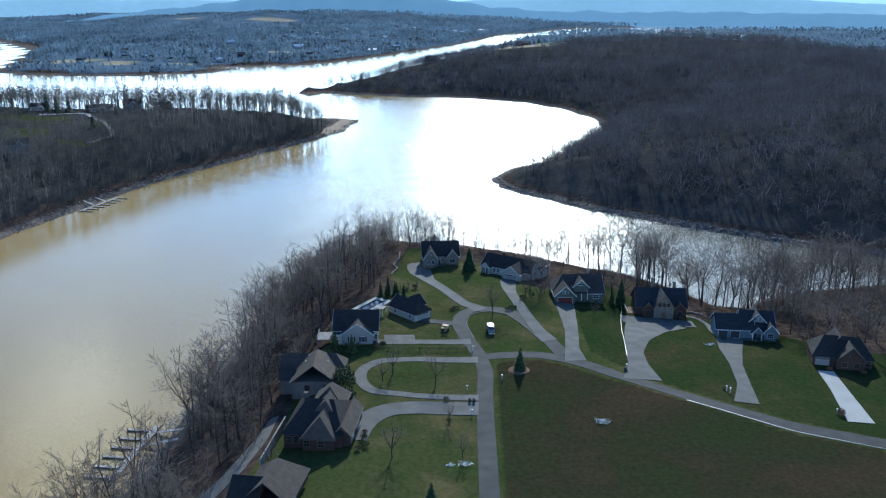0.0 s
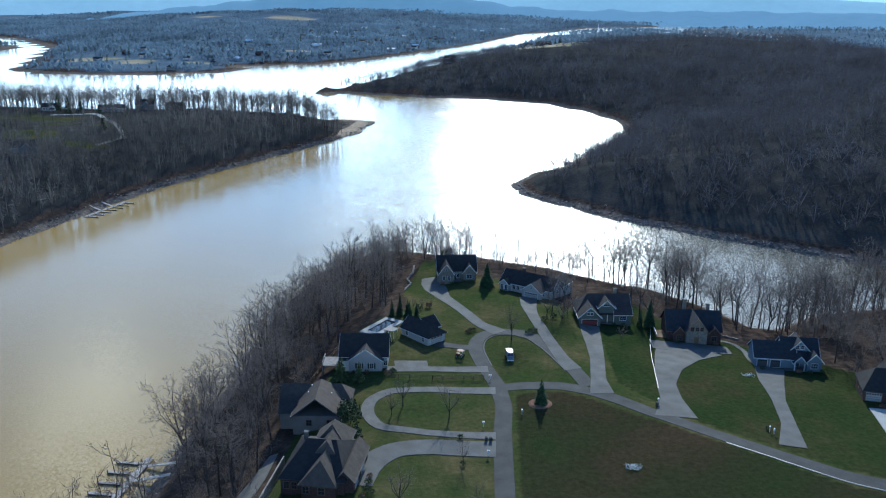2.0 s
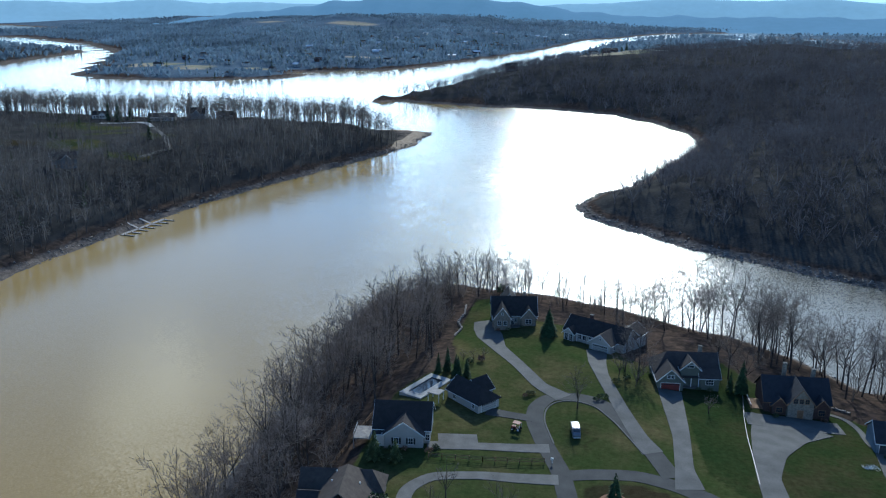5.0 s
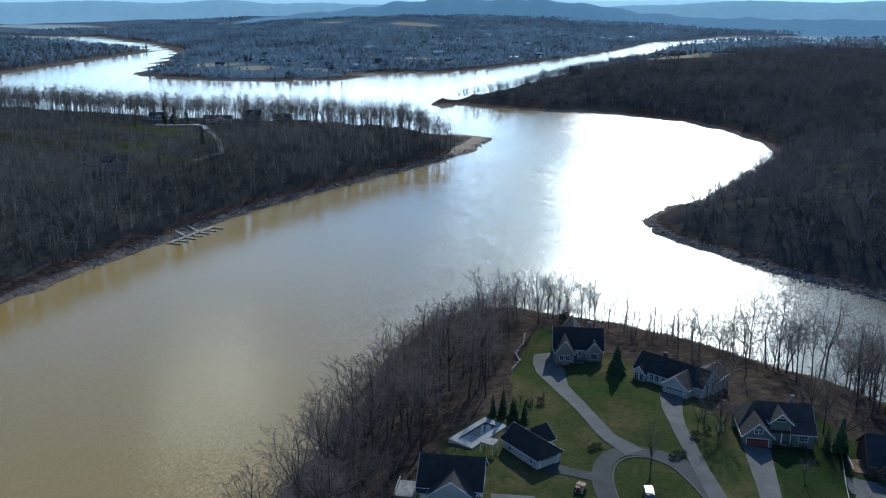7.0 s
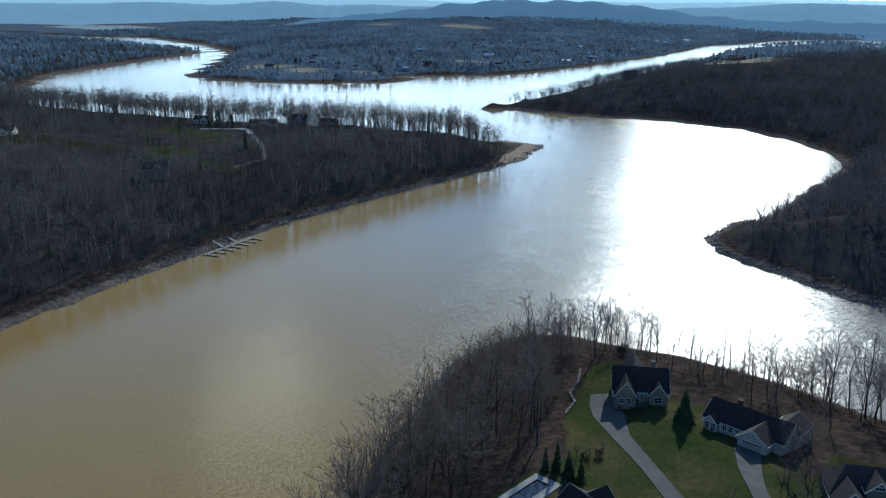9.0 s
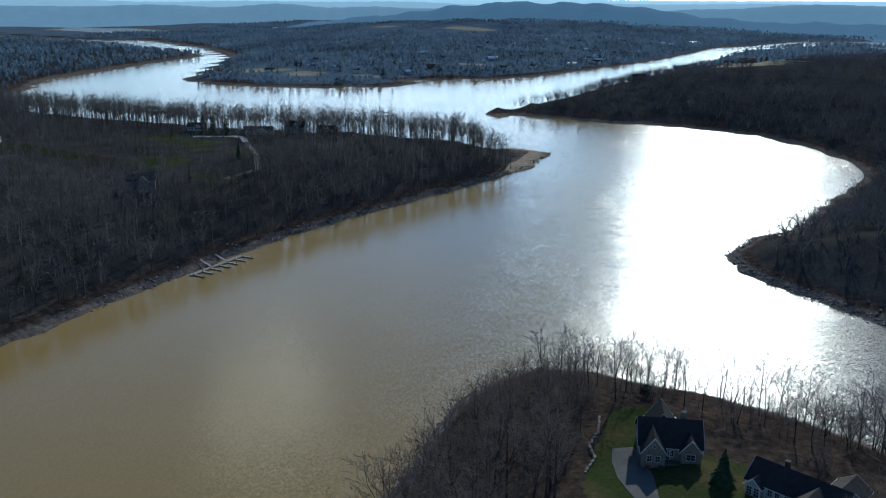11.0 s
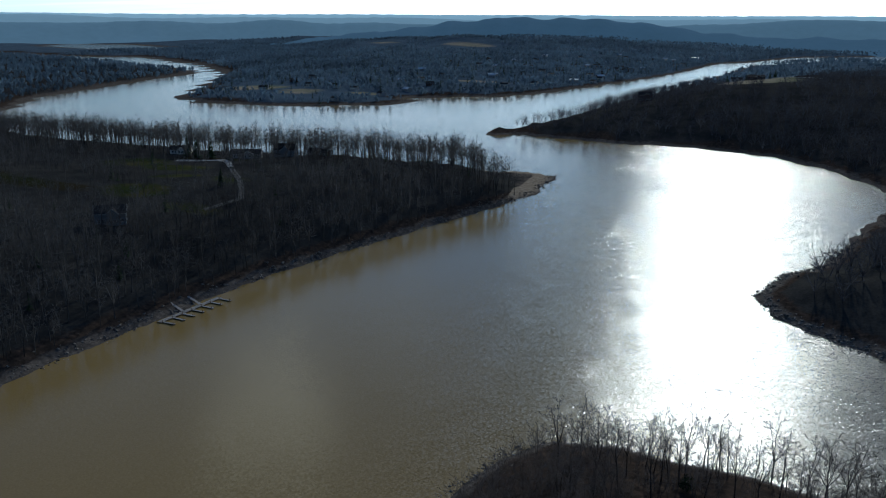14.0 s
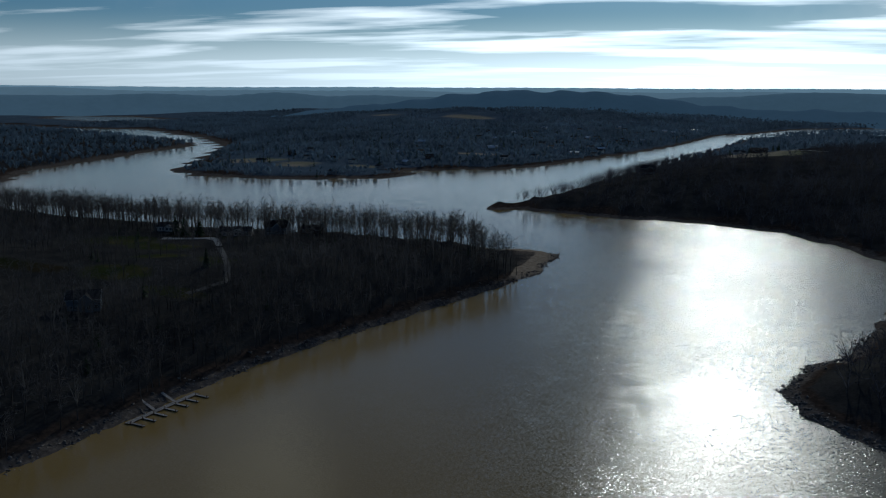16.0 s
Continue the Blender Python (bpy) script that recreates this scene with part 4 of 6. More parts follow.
ridge(3350, lambda d, x, y: (46 * np.clip((d + 27) / 7, -0.2, 1) + 62 * np.exp(-np.abs((d + 8) / 8.5) ** 3) + 6 * waves(x, y, 70, 33)) * np.clip((48 - d) / 20, 0, 1), RIDGES[0], "wooded hill behind the far shore, blue with haze", -30, 48, 300)
ridge(4050, lambda d, x, y: 78 + 26 * np.exp(-((d - 12) / 8) ** 2) + 13 * waves(x, y, 200, 31), RIDGES[1], "hazy blue-grey wooded hills in the distance", depth=300)
ridge(4450, lambda d, x, y: 99 + 11 * waves(x, y, 260, 41), RIDGES[2], "hazy blue-grey distant ridge")
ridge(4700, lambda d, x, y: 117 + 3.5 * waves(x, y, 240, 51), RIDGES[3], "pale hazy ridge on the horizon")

# ---- houses ----
ROOF_DARK = material("charcoal_shingles", (0.028, 0.026, 0.026), 0.8, vary=0.18, scale=0.9, bump=0.02, fine=9, spec=0.04)
ROOF_NAVY = material("slate_blue_shingles", (0.027, 0.028, 0.033), 0.75, vary=0.18, scale=0.9, bump=0.02, fine=9, spec=0.04)
ROOF_TAN = material("weathered_brown_shingles", (0.068, 0.056, 0.048), 0.85, vary=0.2, scale=0.9, bump=0.02, fine=9, spec=0.04)
ROOF_GREY = material("grey_brown_shingles", (0.042, 0.037, 0.036), 0.85, vary=0.2, scale=0.9, bump=0.02, fine=9, spec=0.04)
TAUPE = material("taupe_siding", (0.150, 0.135, 0.120), 0.8, vary=0.1, scale=0.6, bump=0.008)
WHITE = material("white_siding", (0.27, 0.257, 0.240), 0.6, vary=0.06, scale=0.5, bump=0.008)
CREAM = material("cream_stucco", (0.50, 0.46, 0.40), 0.8, vary=0.08, scale=0.5, bump=0.01)
SAGE = material("sage_green_siding", (0.085, 0.092, 0.078), 0.7, vary=0.08, scale=0.6, bump=0.008)
BLUE_GREY = material("blue_grey_siding", (0.115, 0.140, 0.165), 0.7, vary=0.08, scale=0.6, bump=0.008)
STONE = material("mixed_stone_facing", (0.16, 0.14, 0.115), 0.9, vary=0.35, scale=2.2, bump=0.03)
BRICK = material("red_brown_brick", (0.062, 0.040, 0.034), 0.9, vary=0.25, scale=2.5, bump=0.02)
TRIM = material("white_trim_paint", (0.45, 0.45, 0.44), 0.5, vary=0.04, scale=1.0)
PANE = material("window_glass", (0.02, 0.025, 0.03), 0.06, vary=0.1, scale=0.4, spec=0.7)
RED_DOOR = material("dark_red_garage_door", (0.12, 0.030, 0.025), 0.5, vary=0.08, scale=1.0)
GREY_DOOR = material("dark_grey_door", (0.05, 0.052, 0.055), 0.5, vary=0.08, scale=1.0)
WOOD = material("weathered_grey_planks", (0.27, 0.25, 0.23), 0.85, vary=0.25, scale=1.2, bump=0.01, each=0.2)
BROWN_WOOD = material("brown_stained_wood", (0.16, 0.10, 0.06), 0.8, vary=0.2, scale=1.2, each=0.15)
METAL = material("painted_metal", (0.55, 0.56, 0.57), 0.35, metal=0.3, vary=0.05, scale=1.0)
BLACK = material("black_rubber", (0.02, 0.02, 0.02), 0.7, vary=0.1, scale=2.0)


def part(name, bm, mat, parent, label=""):
    """Links a bmesh as one mesh object under a thing or a part."""
    bmesh.ops.recalc_face_normals(bm, faces=bm.faces)
    me = bpy.data.meshes.new(name)
    bm.to_mesh(me)
    bm.free()
    me.materials.append(mat)
    ob = new(name, me)
    ob.parent = parent
    return tagged(ob, label)


def box(x0, x1, y0, y1, z0, z1, bm=None, bevel=0.0):
    bm = bm or bmesh.new()
    m = Matrix.LocRotScale(((x0 + x1) / 2, (y0 + y1) / 2, (z0 + z1) / 2), None, (abs(x1 - x0), abs(y1 - y0), abs(z1 - z0)))
    made = bmesh.ops.create_cube(bm, size=1.0, matrix=m)
    if bevel:
        edges = {e for v in made["verts"] for e in v.link_edges}
        bmesh.ops.bevel(bm, geom=list(edges), offset=bevel, segments=2, affect="EDGES", profile=0.7)
    return bm


def solid(points, faces, bm=None):
    bm = bm or bmesh.new()
    vs = [bm.verts.new(p) for p in points]
    for f in faces:
        bm.faces.new([vs[i] for i in f])
    return bm


def thing(name, label, category, x, y, yaw=0.0, z=None, group=""):
    root = tagged(new(name), label, category, group)
    root.matrix_basis = pose(x, y, ground_z(x, y) if z is None else z, 0, 0, yaw)
    return root


def wing(house, x0, x1, y0, y1, eave, rise, ridge, wall, roof, hip=(0, 0), over=0.45, base=-1.6, trim=TRIM):
    """A gabled or hipped block. ridge: 'x' or 'y', the way the ridge runs; hip: how far each end of the ridge is drawn in."""
    swap = ridge == "y"
    a0, a1, b0, b1 = (y0, y1, x0, x1) if swap else (x0, x1, y0, y1)
    mid, top = (b0 + b1) / 2, eave + rise

    def at(a, b, z):
        return (b, a, z) if swap else (a, b, z)

    h0, h1 = hip
    pts = [at(a0, b0, base), at(a1, b0, base), at(a1, b1, base), at(a0, b1, base), at(a0, b0, eave), at(a1, b0, eave), at(a1, b1, eave), at(a0, b1, eave)]
    faces = [(0, 1, 2, 3), (0, 1, 5, 4), (2, 3, 7, 6)]
    if h0 or h1:
        faces += [(1, 2, 6, 5), (3, 0, 4, 7), (4, 5, 6, 7)]
    else:
        pts += [at(a0, mid, top - 0.05), at(a1, mid, top - 0.05)]
        faces += [(1, 2, 6, 9, 5), (3, 0, 4, 8, 7), (4, 5, 9, 8), (6, 7, 8, 9)]
    part("wall", solid(pts, faces), wall, house)
    # roof slabs
    slope = rise / ((b1 - b0) / 2)
    drop, th = over * slope, 0.2
    o0, o1 = a0 - over, a1 + over
    r0, r1 = (a0 + h0 if h0 else o0), (a1 - h1 if h1 else o1)
    under = [(o0, b0 - over, eave - drop), (o1, b0 - over, eave - drop), (r1, mid, top), (r0, mid, top), (o1, b1 + over, eave - drop), (o0, b1 + over, eave - drop)]
    pts = [at(*p) for p in under] + [at(p[0], p[1], p[2] + th) for p in under]
    faces = [(0, 1, 2, 3), (3, 2, 4, 5), (6, 7, 8, 9), (9, 8, 10, 11), (0, 1, 7, 6), (4, 5, 11, 10)]
    if h1:
        faces += [(1, 4, 2), (7, 10, 8), (1, 4, 10, 7)]
    else:
        faces += [(1, 2, 8, 7), (2, 4, 10, 8)]
    if h0:
        faces += [(5, 0, 3), (11, 6, 9), (5, 0, 6, 11)]
    else:
        faces += [(0, 3, 9, 6), (3, 5, 11, 9)]
    r = part("roof", solid(pts, faces), roof, house)
    for end, hipped, s in ((o0, h0, -1), (o1, h1, 1)):
        if not hipped:
            for b, inner in ((b0 - over, mid), (b1 + over, mid)):
                w = [(end, b, eave - drop - 0.06), (end, inner, top - 0.06), (end, inner, top + th + 0.03), (end, b, eave - drop + th + 0.03)]
                pts = [at(*p) for p in w] + [at(p[0] + s * 0.06, p[1], p[2]) for p in w]
                part("rake_board", solid(pts, [(0, 1, 2, 3), (4, 5, 6, 7), (0, 1, 5, 4), (1, 2, 6, 5), (2, 3, 7, 6), (3, 0, 4, 7)]), trim, r)
    for b, s in ((b0 - over, -1), (b1 + over, 1)):
        z = eave - drop
        c0, c1 = (o0, o1)
        pts = [at(a, b + s * e, z + q) for e in (0.0, 0.11) for a in (c0, c1) for q in (0.02, 0.16)]
        part("gutter", solid(pts, [(0, 1, 3, 2), (4, 5, 7, 6), (0, 1, 5, 4), (2, 3, 7, 6), (0, 2, 6, 4), (1, 3, 7, 5)]), trim, r)
    return r


def opening(house, kind, x, y, z, w, h, face="-y", mat=PANE, bars=(1, 1), arch=0.0):
    """A window or door set into a wall whose outside looks the way of face; x, y, z is the middle of its foot."""
    turn = {"-y": 0, "x": 90, "y": 180, "-x": -90}[face]
    root = part(kind, box(-w / 2, w / 2, -0.03, 0.05, 0, h), mat, house)
    root.matrix_basis = pose(x, y, z, 0, 0, turn)
    label = house.get("label", "")
    trim = BROWN_WOOD if "brick" in label or "brown" in label else TRIM
    bm = bmesh.new()
    f = 0.11
    for a0, a1, c0, c1 in ((-w / 2 - f, -w / 2, -f, h + f), (w / 2, w / 2 + f, -f, h + f), (-w / 2, w / 2, h, h + f), (-w / 2, w / 2, -f, 0)):
        box(a0, a1, -0.08, 0.05, c0, c1, bm)
    part("frame", bm, trim, root)
    nx, nz = bars
    bm, any_bar = bmesh.new(), False
    for i in range(1, nx):
        box(-w / 2 + w * i / nx - 0.025, -w / 2 + w * i / nx + 0.025, -0.055, 0.02, 0, h, bm)
        any_bar = True
    for i in range(1, nz):
        box(-w / 2, w / 2, -0.05, 0.02, h * i / nz - 0.025, h * i / nz + 0.025, bm)
        any_bar = True
    if any_bar:
        part("glazing_bar" if mat is PANE else "panel_joint", bm, trim if mat is PANE else GREY_DOOR, root)
    else:
        bm.free()
    return root


def window(house, x, y, z, w=1.0, h=1.4, face="-y", bars=(2, 2)):
    return opening(house, "window", x, y, z, w, h, face, PANE, bars)


def garage_door(house, x, y, w=2.6, mat=WHITE, face="-y"):
    d = opening(house, "garage_door", x, y, 0.05, w, 2.2, face, mat, (1, 4))
    n = int(w / 0.6)
    for i in range(n):
        c = -w / 2 + w * (i + 0.5) / n
        part("door_light", box(c - 0.2, c + 0.2, -0.045, 0.0, 1.72, 2.05), PANE, d)
    return d


def chimney(house, x, y, z0, z1, mat=BRICK, w=0.9):
    c = part("chimney", box(x - w / 2, x + w / 2, y - w / 2, y + w / 2, z0, z1), mat, house)
    part("chimney_cap", box(x - w / 2 - 0.1, x + w / 2 + 0.1, y - w / 2 - 0.1, y + w / 2 + 0.1, z1, z1 + 0.15), CONCRETE, c)


def vents(roof_of, spots_xyz):
    for x, y, z in spots_xyz:
        part("roof_vent", box(x - 0.12, x + 0.12, y - 0.12, y + 0.12, z, z + 0.5), METAL, roof_of)


def post(house, x, y, z0, z1, w=0.2, mat=TRIM):
    part("porch_post", box(x - w / 2, x + w / 2, y - w / 2, y + w / 2, z0, z1), mat, house)


def point_house():
    h = thing("house", "stone-faced house with a charcoal roof and two front gables", "house", 1.0, 296.0, 6, 15.3)
    wing(h, -7, 7, 1.5, 12, 3.4, 4.4, "x", STONE, ROOF_DARK)
    wing(h, -6.6, -1.4, -1.6, 6, 3.4, 3.4, "y", STONE, ROOF_DARK)
    wing(h, 2.2, 6.6, 0.2, 6, 3.3, 2.6, "y", STONE, ROOF_DARK)
    wing(h, -4.5, 2.0, 9, 16.5, 3.6, 4.3, "y", STONE, ROOF_DARK)
    for x, y, w in ((-4.9, -1.6, 1.0), (-3.1, -1.6, 1.0), (4.4, 0.2, 1.9), (0.3, 1.5, 0.9)):
        window(h, x, y, 1.0, w, 1.4)
    opening(h, "door", -0.6, 1.5, 0.1, 1.0, 2.1, "-y", GREY_DOOR)
    opening(h, "vent", -4.0, -1.6, 4.5, 0.5, 0.6)
    for y in (3.5, 6.5, 9.5):
        window(h, -7, y, 1.0, 1.0, 1.4, "-x")
        window(h, 7, y, 1.0, 1.0, 1.4, "x")
    chimney(h, 3.4, 8.5, 3.2, 8.9, STONE)
    part("porch_slab", box(-1.3, 2.1, -0.6, 1.5, -0.6, 0.08), CONCRETE, h)


def ranch_house():
    h = thing("house", "long white ranch house with dark roof and gabled garage", "house", 16.6, 288.2, -31, 15.6)
    wing(h, 0, 20, 0, 9, 2.9, 3.3, "x", WHITE, ROOF_DARK)
    wing(h, 10.6, 17.6, -3.5, 4.4, 2.8, 2.6, "y", WHITE, ROOF_TAN)
    wing(h, 0.6, 4.0, -1.4, 3, 2.7, 1.5, "y", WHITE, ROOF_DARK)
    wing(h, 14, 20.5, 6, 14, 2.8, 2.2, "y", WHITE, ROOF_TAN)
    garage_door(h, 14.1, -3.5, 4.9)
    opening(h, "vent", 14.1, -3.5, 3.7, 0.5, 0.5)
    for x in (1.5, 3.1):
        window(h, x, -1.4, 0.3, 1.1, 2.0, bars=(2, 3))
    for x in (5.4, 7.0, 9.0):
        window(h, x, 0, 0.9, 1.0, 1.4)
    for y in (-1.2, 1.5, 4.5, 7):
        window(h, 20 if y > 3 else 17.6, y, 0.9, 1.0, 1.4, "x")
    for x in (4.5, 9.6):
        post(h, x, -0.3, 0, 2.7)
    chimney(h, 6, 6, 3, 7.0)


def craftsman_house():
    h = thing("house", "sage green craftsman house with white rakes and a red garage door", "house", 44.2, 253.6, 3, 15.8)
    wing(h, -3.3, 3.3, 0, 9, 3.0, 3.1, "y", SAGE, ROOF_GREY)
    wing(h, -3.3, 13.4, 4.5, 14, 3.2, 4.2, "x", SAGE, ROOF_GREY, hip=(3.5, 0))
    wing(h, 3.3, 8.2, 3.6, 9.0, 4.9, 2.2, "y", SAGE, ROOF_GREY)
    wing(h, 8.4, 13.4, 2.8, 7, 2.9, 1.6, "x", SAGE, ROOF_GREY)
    garage_door(h, 0, 0, 4.9, RED_DOOR)
    for dx in (-0.5, 0.5):
        window(h, dx, 0, 3.6, 0.8, 0.9, bars=(1, 2))
    opening(h, "window", 5.7, 3.6, 5.3, 1.9, 0.7, bars=(3, 1))
    window(h, 10.9, 2.8, 0.9, 1.9, 1.4, bars=(3, 2))
    opening(h, "door", 5.2, 4.5, 0.1, 1.0, 2.1, "-y", GREY_DOOR)
    window(h, 7.0, 4.5, 0.9, 0.9, 1.4)
    for x in (3.7, 6.0, 8.0):
        post(h, x, 2.9, -0.2, 2.8)
    part("porch_roof", box(3.3, 8.5, 2.4, 4.6, 2.8, 2.98), ROOF_GREY, h)
    part("porch_slab", box(3.4, 8.4, 2.4, 4.5, -0.8, 0.08), CONCRETE, h)
    chimney(h, 9.5, 11, 5, 8.6, STONE)


def brick_house():
    h = thing("house", "dark brick house with slate-blue roof and timbered front gable", "house", 75.0, 246.0, -1, 14.3)
    wing(h, -8, 8, 1.0, 12, 3.4, 4.6, "x", BRICK, ROOF_NAVY, trim=BROWN_WOOD)
    wing(h, -2.9, 3.3, -1.6, 7, 4.2, 3.9, "y", STONE, ROOF_NAVY, trim=BROWN_WOOD)
    wing(h, -6.4, -2.9, -0.2, 4, 3.0, 1.9, "y", BRICK, ROOF_NAVY, trim=BROWN_WOOD)
    wing(h, 3.6, 7.6, -0.6, 4, 3.0, 2.1, "y", BRICK, ROOF_NAVY, trim=BROWN_WOOD)
    for dx in (-1.2, 0.2, 1.6):
        window(h, dx, -1.6, 4.3, 0.95, 1.2)
    for x, y in ((-4.6, -0.2), (5.6, -0.6)):
        window(h, x, y, 0.9, 1.5, 1.4, bars=(3, 2))
    opening(h, "door", 0.2, -1.6, 0.1, 1.3, 2.3, "-y", BROWN_WOOD)
    chimney(h, -1.8, 10, 6, 10.2, STONE)
    chimney(h, 5.2, 9, 5, 9.3, STONE)
    part("side_deck", box(-11, -8, 2, 8, 0.4, 0.6), BROWN_WOOD, h)
    for y in (2.2, 5, 7.8):
        post(h, -10.9, y, -1.4, 1.5, 0.14, BROWN_WOOD)
    part("deck_rail", box(-11, -10.88, 2, 8, 1.4, 1.5), METAL, h)


def blue_house():
    h = thing("house", "blue-grey house with white trim, two garage doors and dormer", "house", 95.8, 225.6, -5, 15.7)
    wing(h, -8.6, 2.2, 0, 9, 2.9, 3.2, "x", BLUE_GREY, ROOF_NAVY)
    wing(h, -1.0, 8.6, 1.2, 10.5, 3.0, 4.0, "x", BLUE_GREY, ROOF_NAVY)
    wing(h, 1.2, 6.2, 2.6, 9, 4.6, 2.6, "y", BLUE_GREY, ROOF_NAVY)
    wing(h, 5.2, 9.0, -1.0, 6, 2.9, 2.1, "y", BLUE_GREY, ROOF_NAVY)
    wing(h, 1.6, 4.6, -1.6, 2.5, 2.6, 1.7, "y", BLUE_GREY, ROOF_NAVY, base=2.3)
    for x in (-6.6, -3.1):
        garage_door(h, x, 0, 2.7, GREY_DOOR)
    for dx in (3.0, 4.4):
        window(h, dx, 2.6, 4.9, 0.9, 1.1)
    window(h, 7.1, -1.0, 0.8, 1.7, 1.4, bars=(3, 2))
    opening(h, "door", 3.1, 1.2, 0.1, 1.0, 2.1, "-y", GREY_DOOR)
    window(h, 0.4, 1.2, 0.9, 1.2, 1.4)
    for x in (1.8, 4.4):
        post(h, x, -1.4, -0.4, 2.5, 0.28)
    part("porch_slab", box(-0.6, 5.0, -1.8, 1.2, -0.8, 0.08), CONCRETE, h)


def brick_ranch():
    h = thing("house", "low red-brown brick house with a hipped grey roof", "house", 114.2, 199.6, -12, 18.0)
    wing(h, -7.6, 7.6, 0.8, 11, 2.9, 4.0, "x", BRICK, ROOF_DARK, hip=(3.0, 3.0), trim=GREY_DOOR)
    wing(h, -1.8, 5.2, -1.2, 7, 2.9, 3.5, "y", BRICK, ROOF_DARK, trim=GREY_DOOR)
    wing(h, -3.5, 2.5, 5, 12.5, 3.2, 4.0, "y", BRICK, ROOF_GREY, trim=GREY_DOOR)
    garage_door(h, -5.2, 0.8, 3.6, WHITE)
    for x, y in ((0.2, -1.2), (3.2, -1.2), (6.4, 0.8)):
        window(h, x, y, 0.8, 1.3, 1.4)
    opening(h, "vent", 1.7, -1.2, 4.1, 0.6, 0.7)
    for y in (3, 7):
        window(h, -7.6, y, 0.8, 1.1, 1.4, "-x")


def white_cottage():
    h = thing("house", "white house with a charcoal roof and broad front gable", "house", -20.3, 210.2, 3, 18.2)
    wing(h, -6.9, 5.8, 2.2, 12.5, 3.6, 4.3, "x", WHITE, ROOF_DARK)
    wing(h, -4.4, 4.5, 0, 8, 3.2, 3.1, "y", WHITE, ROOF_GREY)
    wing(h, -6.8, -4.4, 1.2, 6, 2.8, 1.4, "x", CREAM, ROOF_DARK)
    for x in (-1.6, 1.7):
        w = window(h, x, 0, 0.9, 1.0, 1.5)
        for s in (-0.85, 0.85):
            part("shutter", box(s - 0.2, s + 0.2, -0.06, 0.0, 0, 1.5), BLACK, w)
    window(h, 5.3, 2.2, 0.9, 0.9, 1.4)
    part("foundation", box(-4.45, 4.55, -0.06, 0.4, -1.6, 0.1), STONE, h)
    part("deck", box(-12.0, -8, 3, 9, 0.1, 0.3), WOOD, h)
    for y in (3.1, 6, 8.9):
        post(h, -11.9, y, -2.5, 1.3, 0.12, WOOD)
    part("deck_rail", box(-11.96, -11.86, 3, 9, 1.2, 1.3), TRIM, h)


def pool_house():
    h = thing("garage", "detached white garage with dark roof beside the pool", "garage", -8.9, 233.3, -43, 17.7)
    wing(h, -6.2, 5.4, 0, 7.0, 2.7, 2.6, "x", WHITE, ROOF_DARK, hip=(0, 2.6))
    wing(h, -5.4, 0.4, 5, 9.5, 2.6, 2.4, "y", WHITE, ROOF_DARK)
    for y in (2.0, 3.5, 5.0):
        window(h, -6.2, y, 0.6, 0.8, 1.4, "-x")
    for y in (2.8, 4.2):
        window(h, -6.2, y, 3.2, 0.55, 0.7, "-x")
    for x in (-3.5, 3.5):
        window(h, x, 0, 0.9, 0.9, 1.3)
    garage_door(h, 5.4, 3.5, 4.9, WHITE, "x")


def brown_house():
    h = thing("house", "taupe house with a weathered brown cross-gabled roof in the trees", "house", -26.6, 178.4, 3, 18.0)
    wing(h, -6.2, 4.8, 0, 14, 3.2, 4.4, "y", TAUPE, ROOF_TAN, hip=(0, 3.5), trim=GREY_DOOR)
    wing(h, -10.2, 6.4, 8.6, 14.6, 3.2, 2.7, "x", TAUPE, ROOF_TAN, hip=(0, 2.4), trim=GREY_DOOR)
    wing(h, -9.6, -6.2, 2.8, 8.2, 2.8, 1.5, "x", TAUPE, ROOF_GREY, trim=GREY_DOOR)
    for x in (-2.4, 2.4):
        window(h, x, 0, 0.8, 1.2, 1.4)
    window(h, 6.4, 11, 0.8, 1.2, 1.4, "x")
    garage_door(h, 4.8, 3.4, 2.7, WHITE, "x")
    vents(h, ((-3.5, 7.5, 5.4), (2.2, 7.2, 5.3), (-3.0, 10.5, 5.8)))


def gabled_house():
    h = thing("house", "large brick house with a dark roof and three brown cross gables", "house", -22.0, 150.5, -4, 18.5)
    # Darker main roof and browner gables carry shade and sun in their colours.
    wing(h, -7.2, 6.0, 0, 17, 3.2, 4.3, "x", BRICK, ROOF_DARK, hip=(3.5, 3.5), trim=GREY_DOOR)
    wing(h, -2.6, 4.4, -1.4, 6.2, 3.1, 3.7, "y", BRICK, ROOF_TAN, hip=(2.6, 0), trim=GREY_DOOR)
    wing(h, -2.7, 4.3, 4.4, 12, 4.6, 3.4, "y", BRICK, ROOF_TAN, hip=(2.6, 0), trim=GREY_DOOR)
    wing(h, -3.0, 4.0, 10.4, 18, 5.1, 3.5, "y", BRICK, ROOF_TAN, hip=(2.6, 2.6), trim=GREY_DOOR)
    wing(h, 4.0, 7.6, 1, 15, 3.0, 1.9, "y", BRICK, ROOF_TAN, trim=GREY_DOOR)
    for x in (-1.6, 1.6):
        window(h, x, -1.4, 0.8, 1.3, 1.5)
    for x in (-6, -4.4):
        window(h, x, 0, 0.8, 1.1, 1.5)
    for y in (4, 10):
        garage_door(h, 7.6, y, 3.4, WHITE, "x")
    chimney(h, -4.4, 10, 5.6, 8.3, CONCRETE, 0.8)
    part("patio_wall", box(-10.4, -10.1, -8, 12, -1.6, 0.9), WOOD, h)


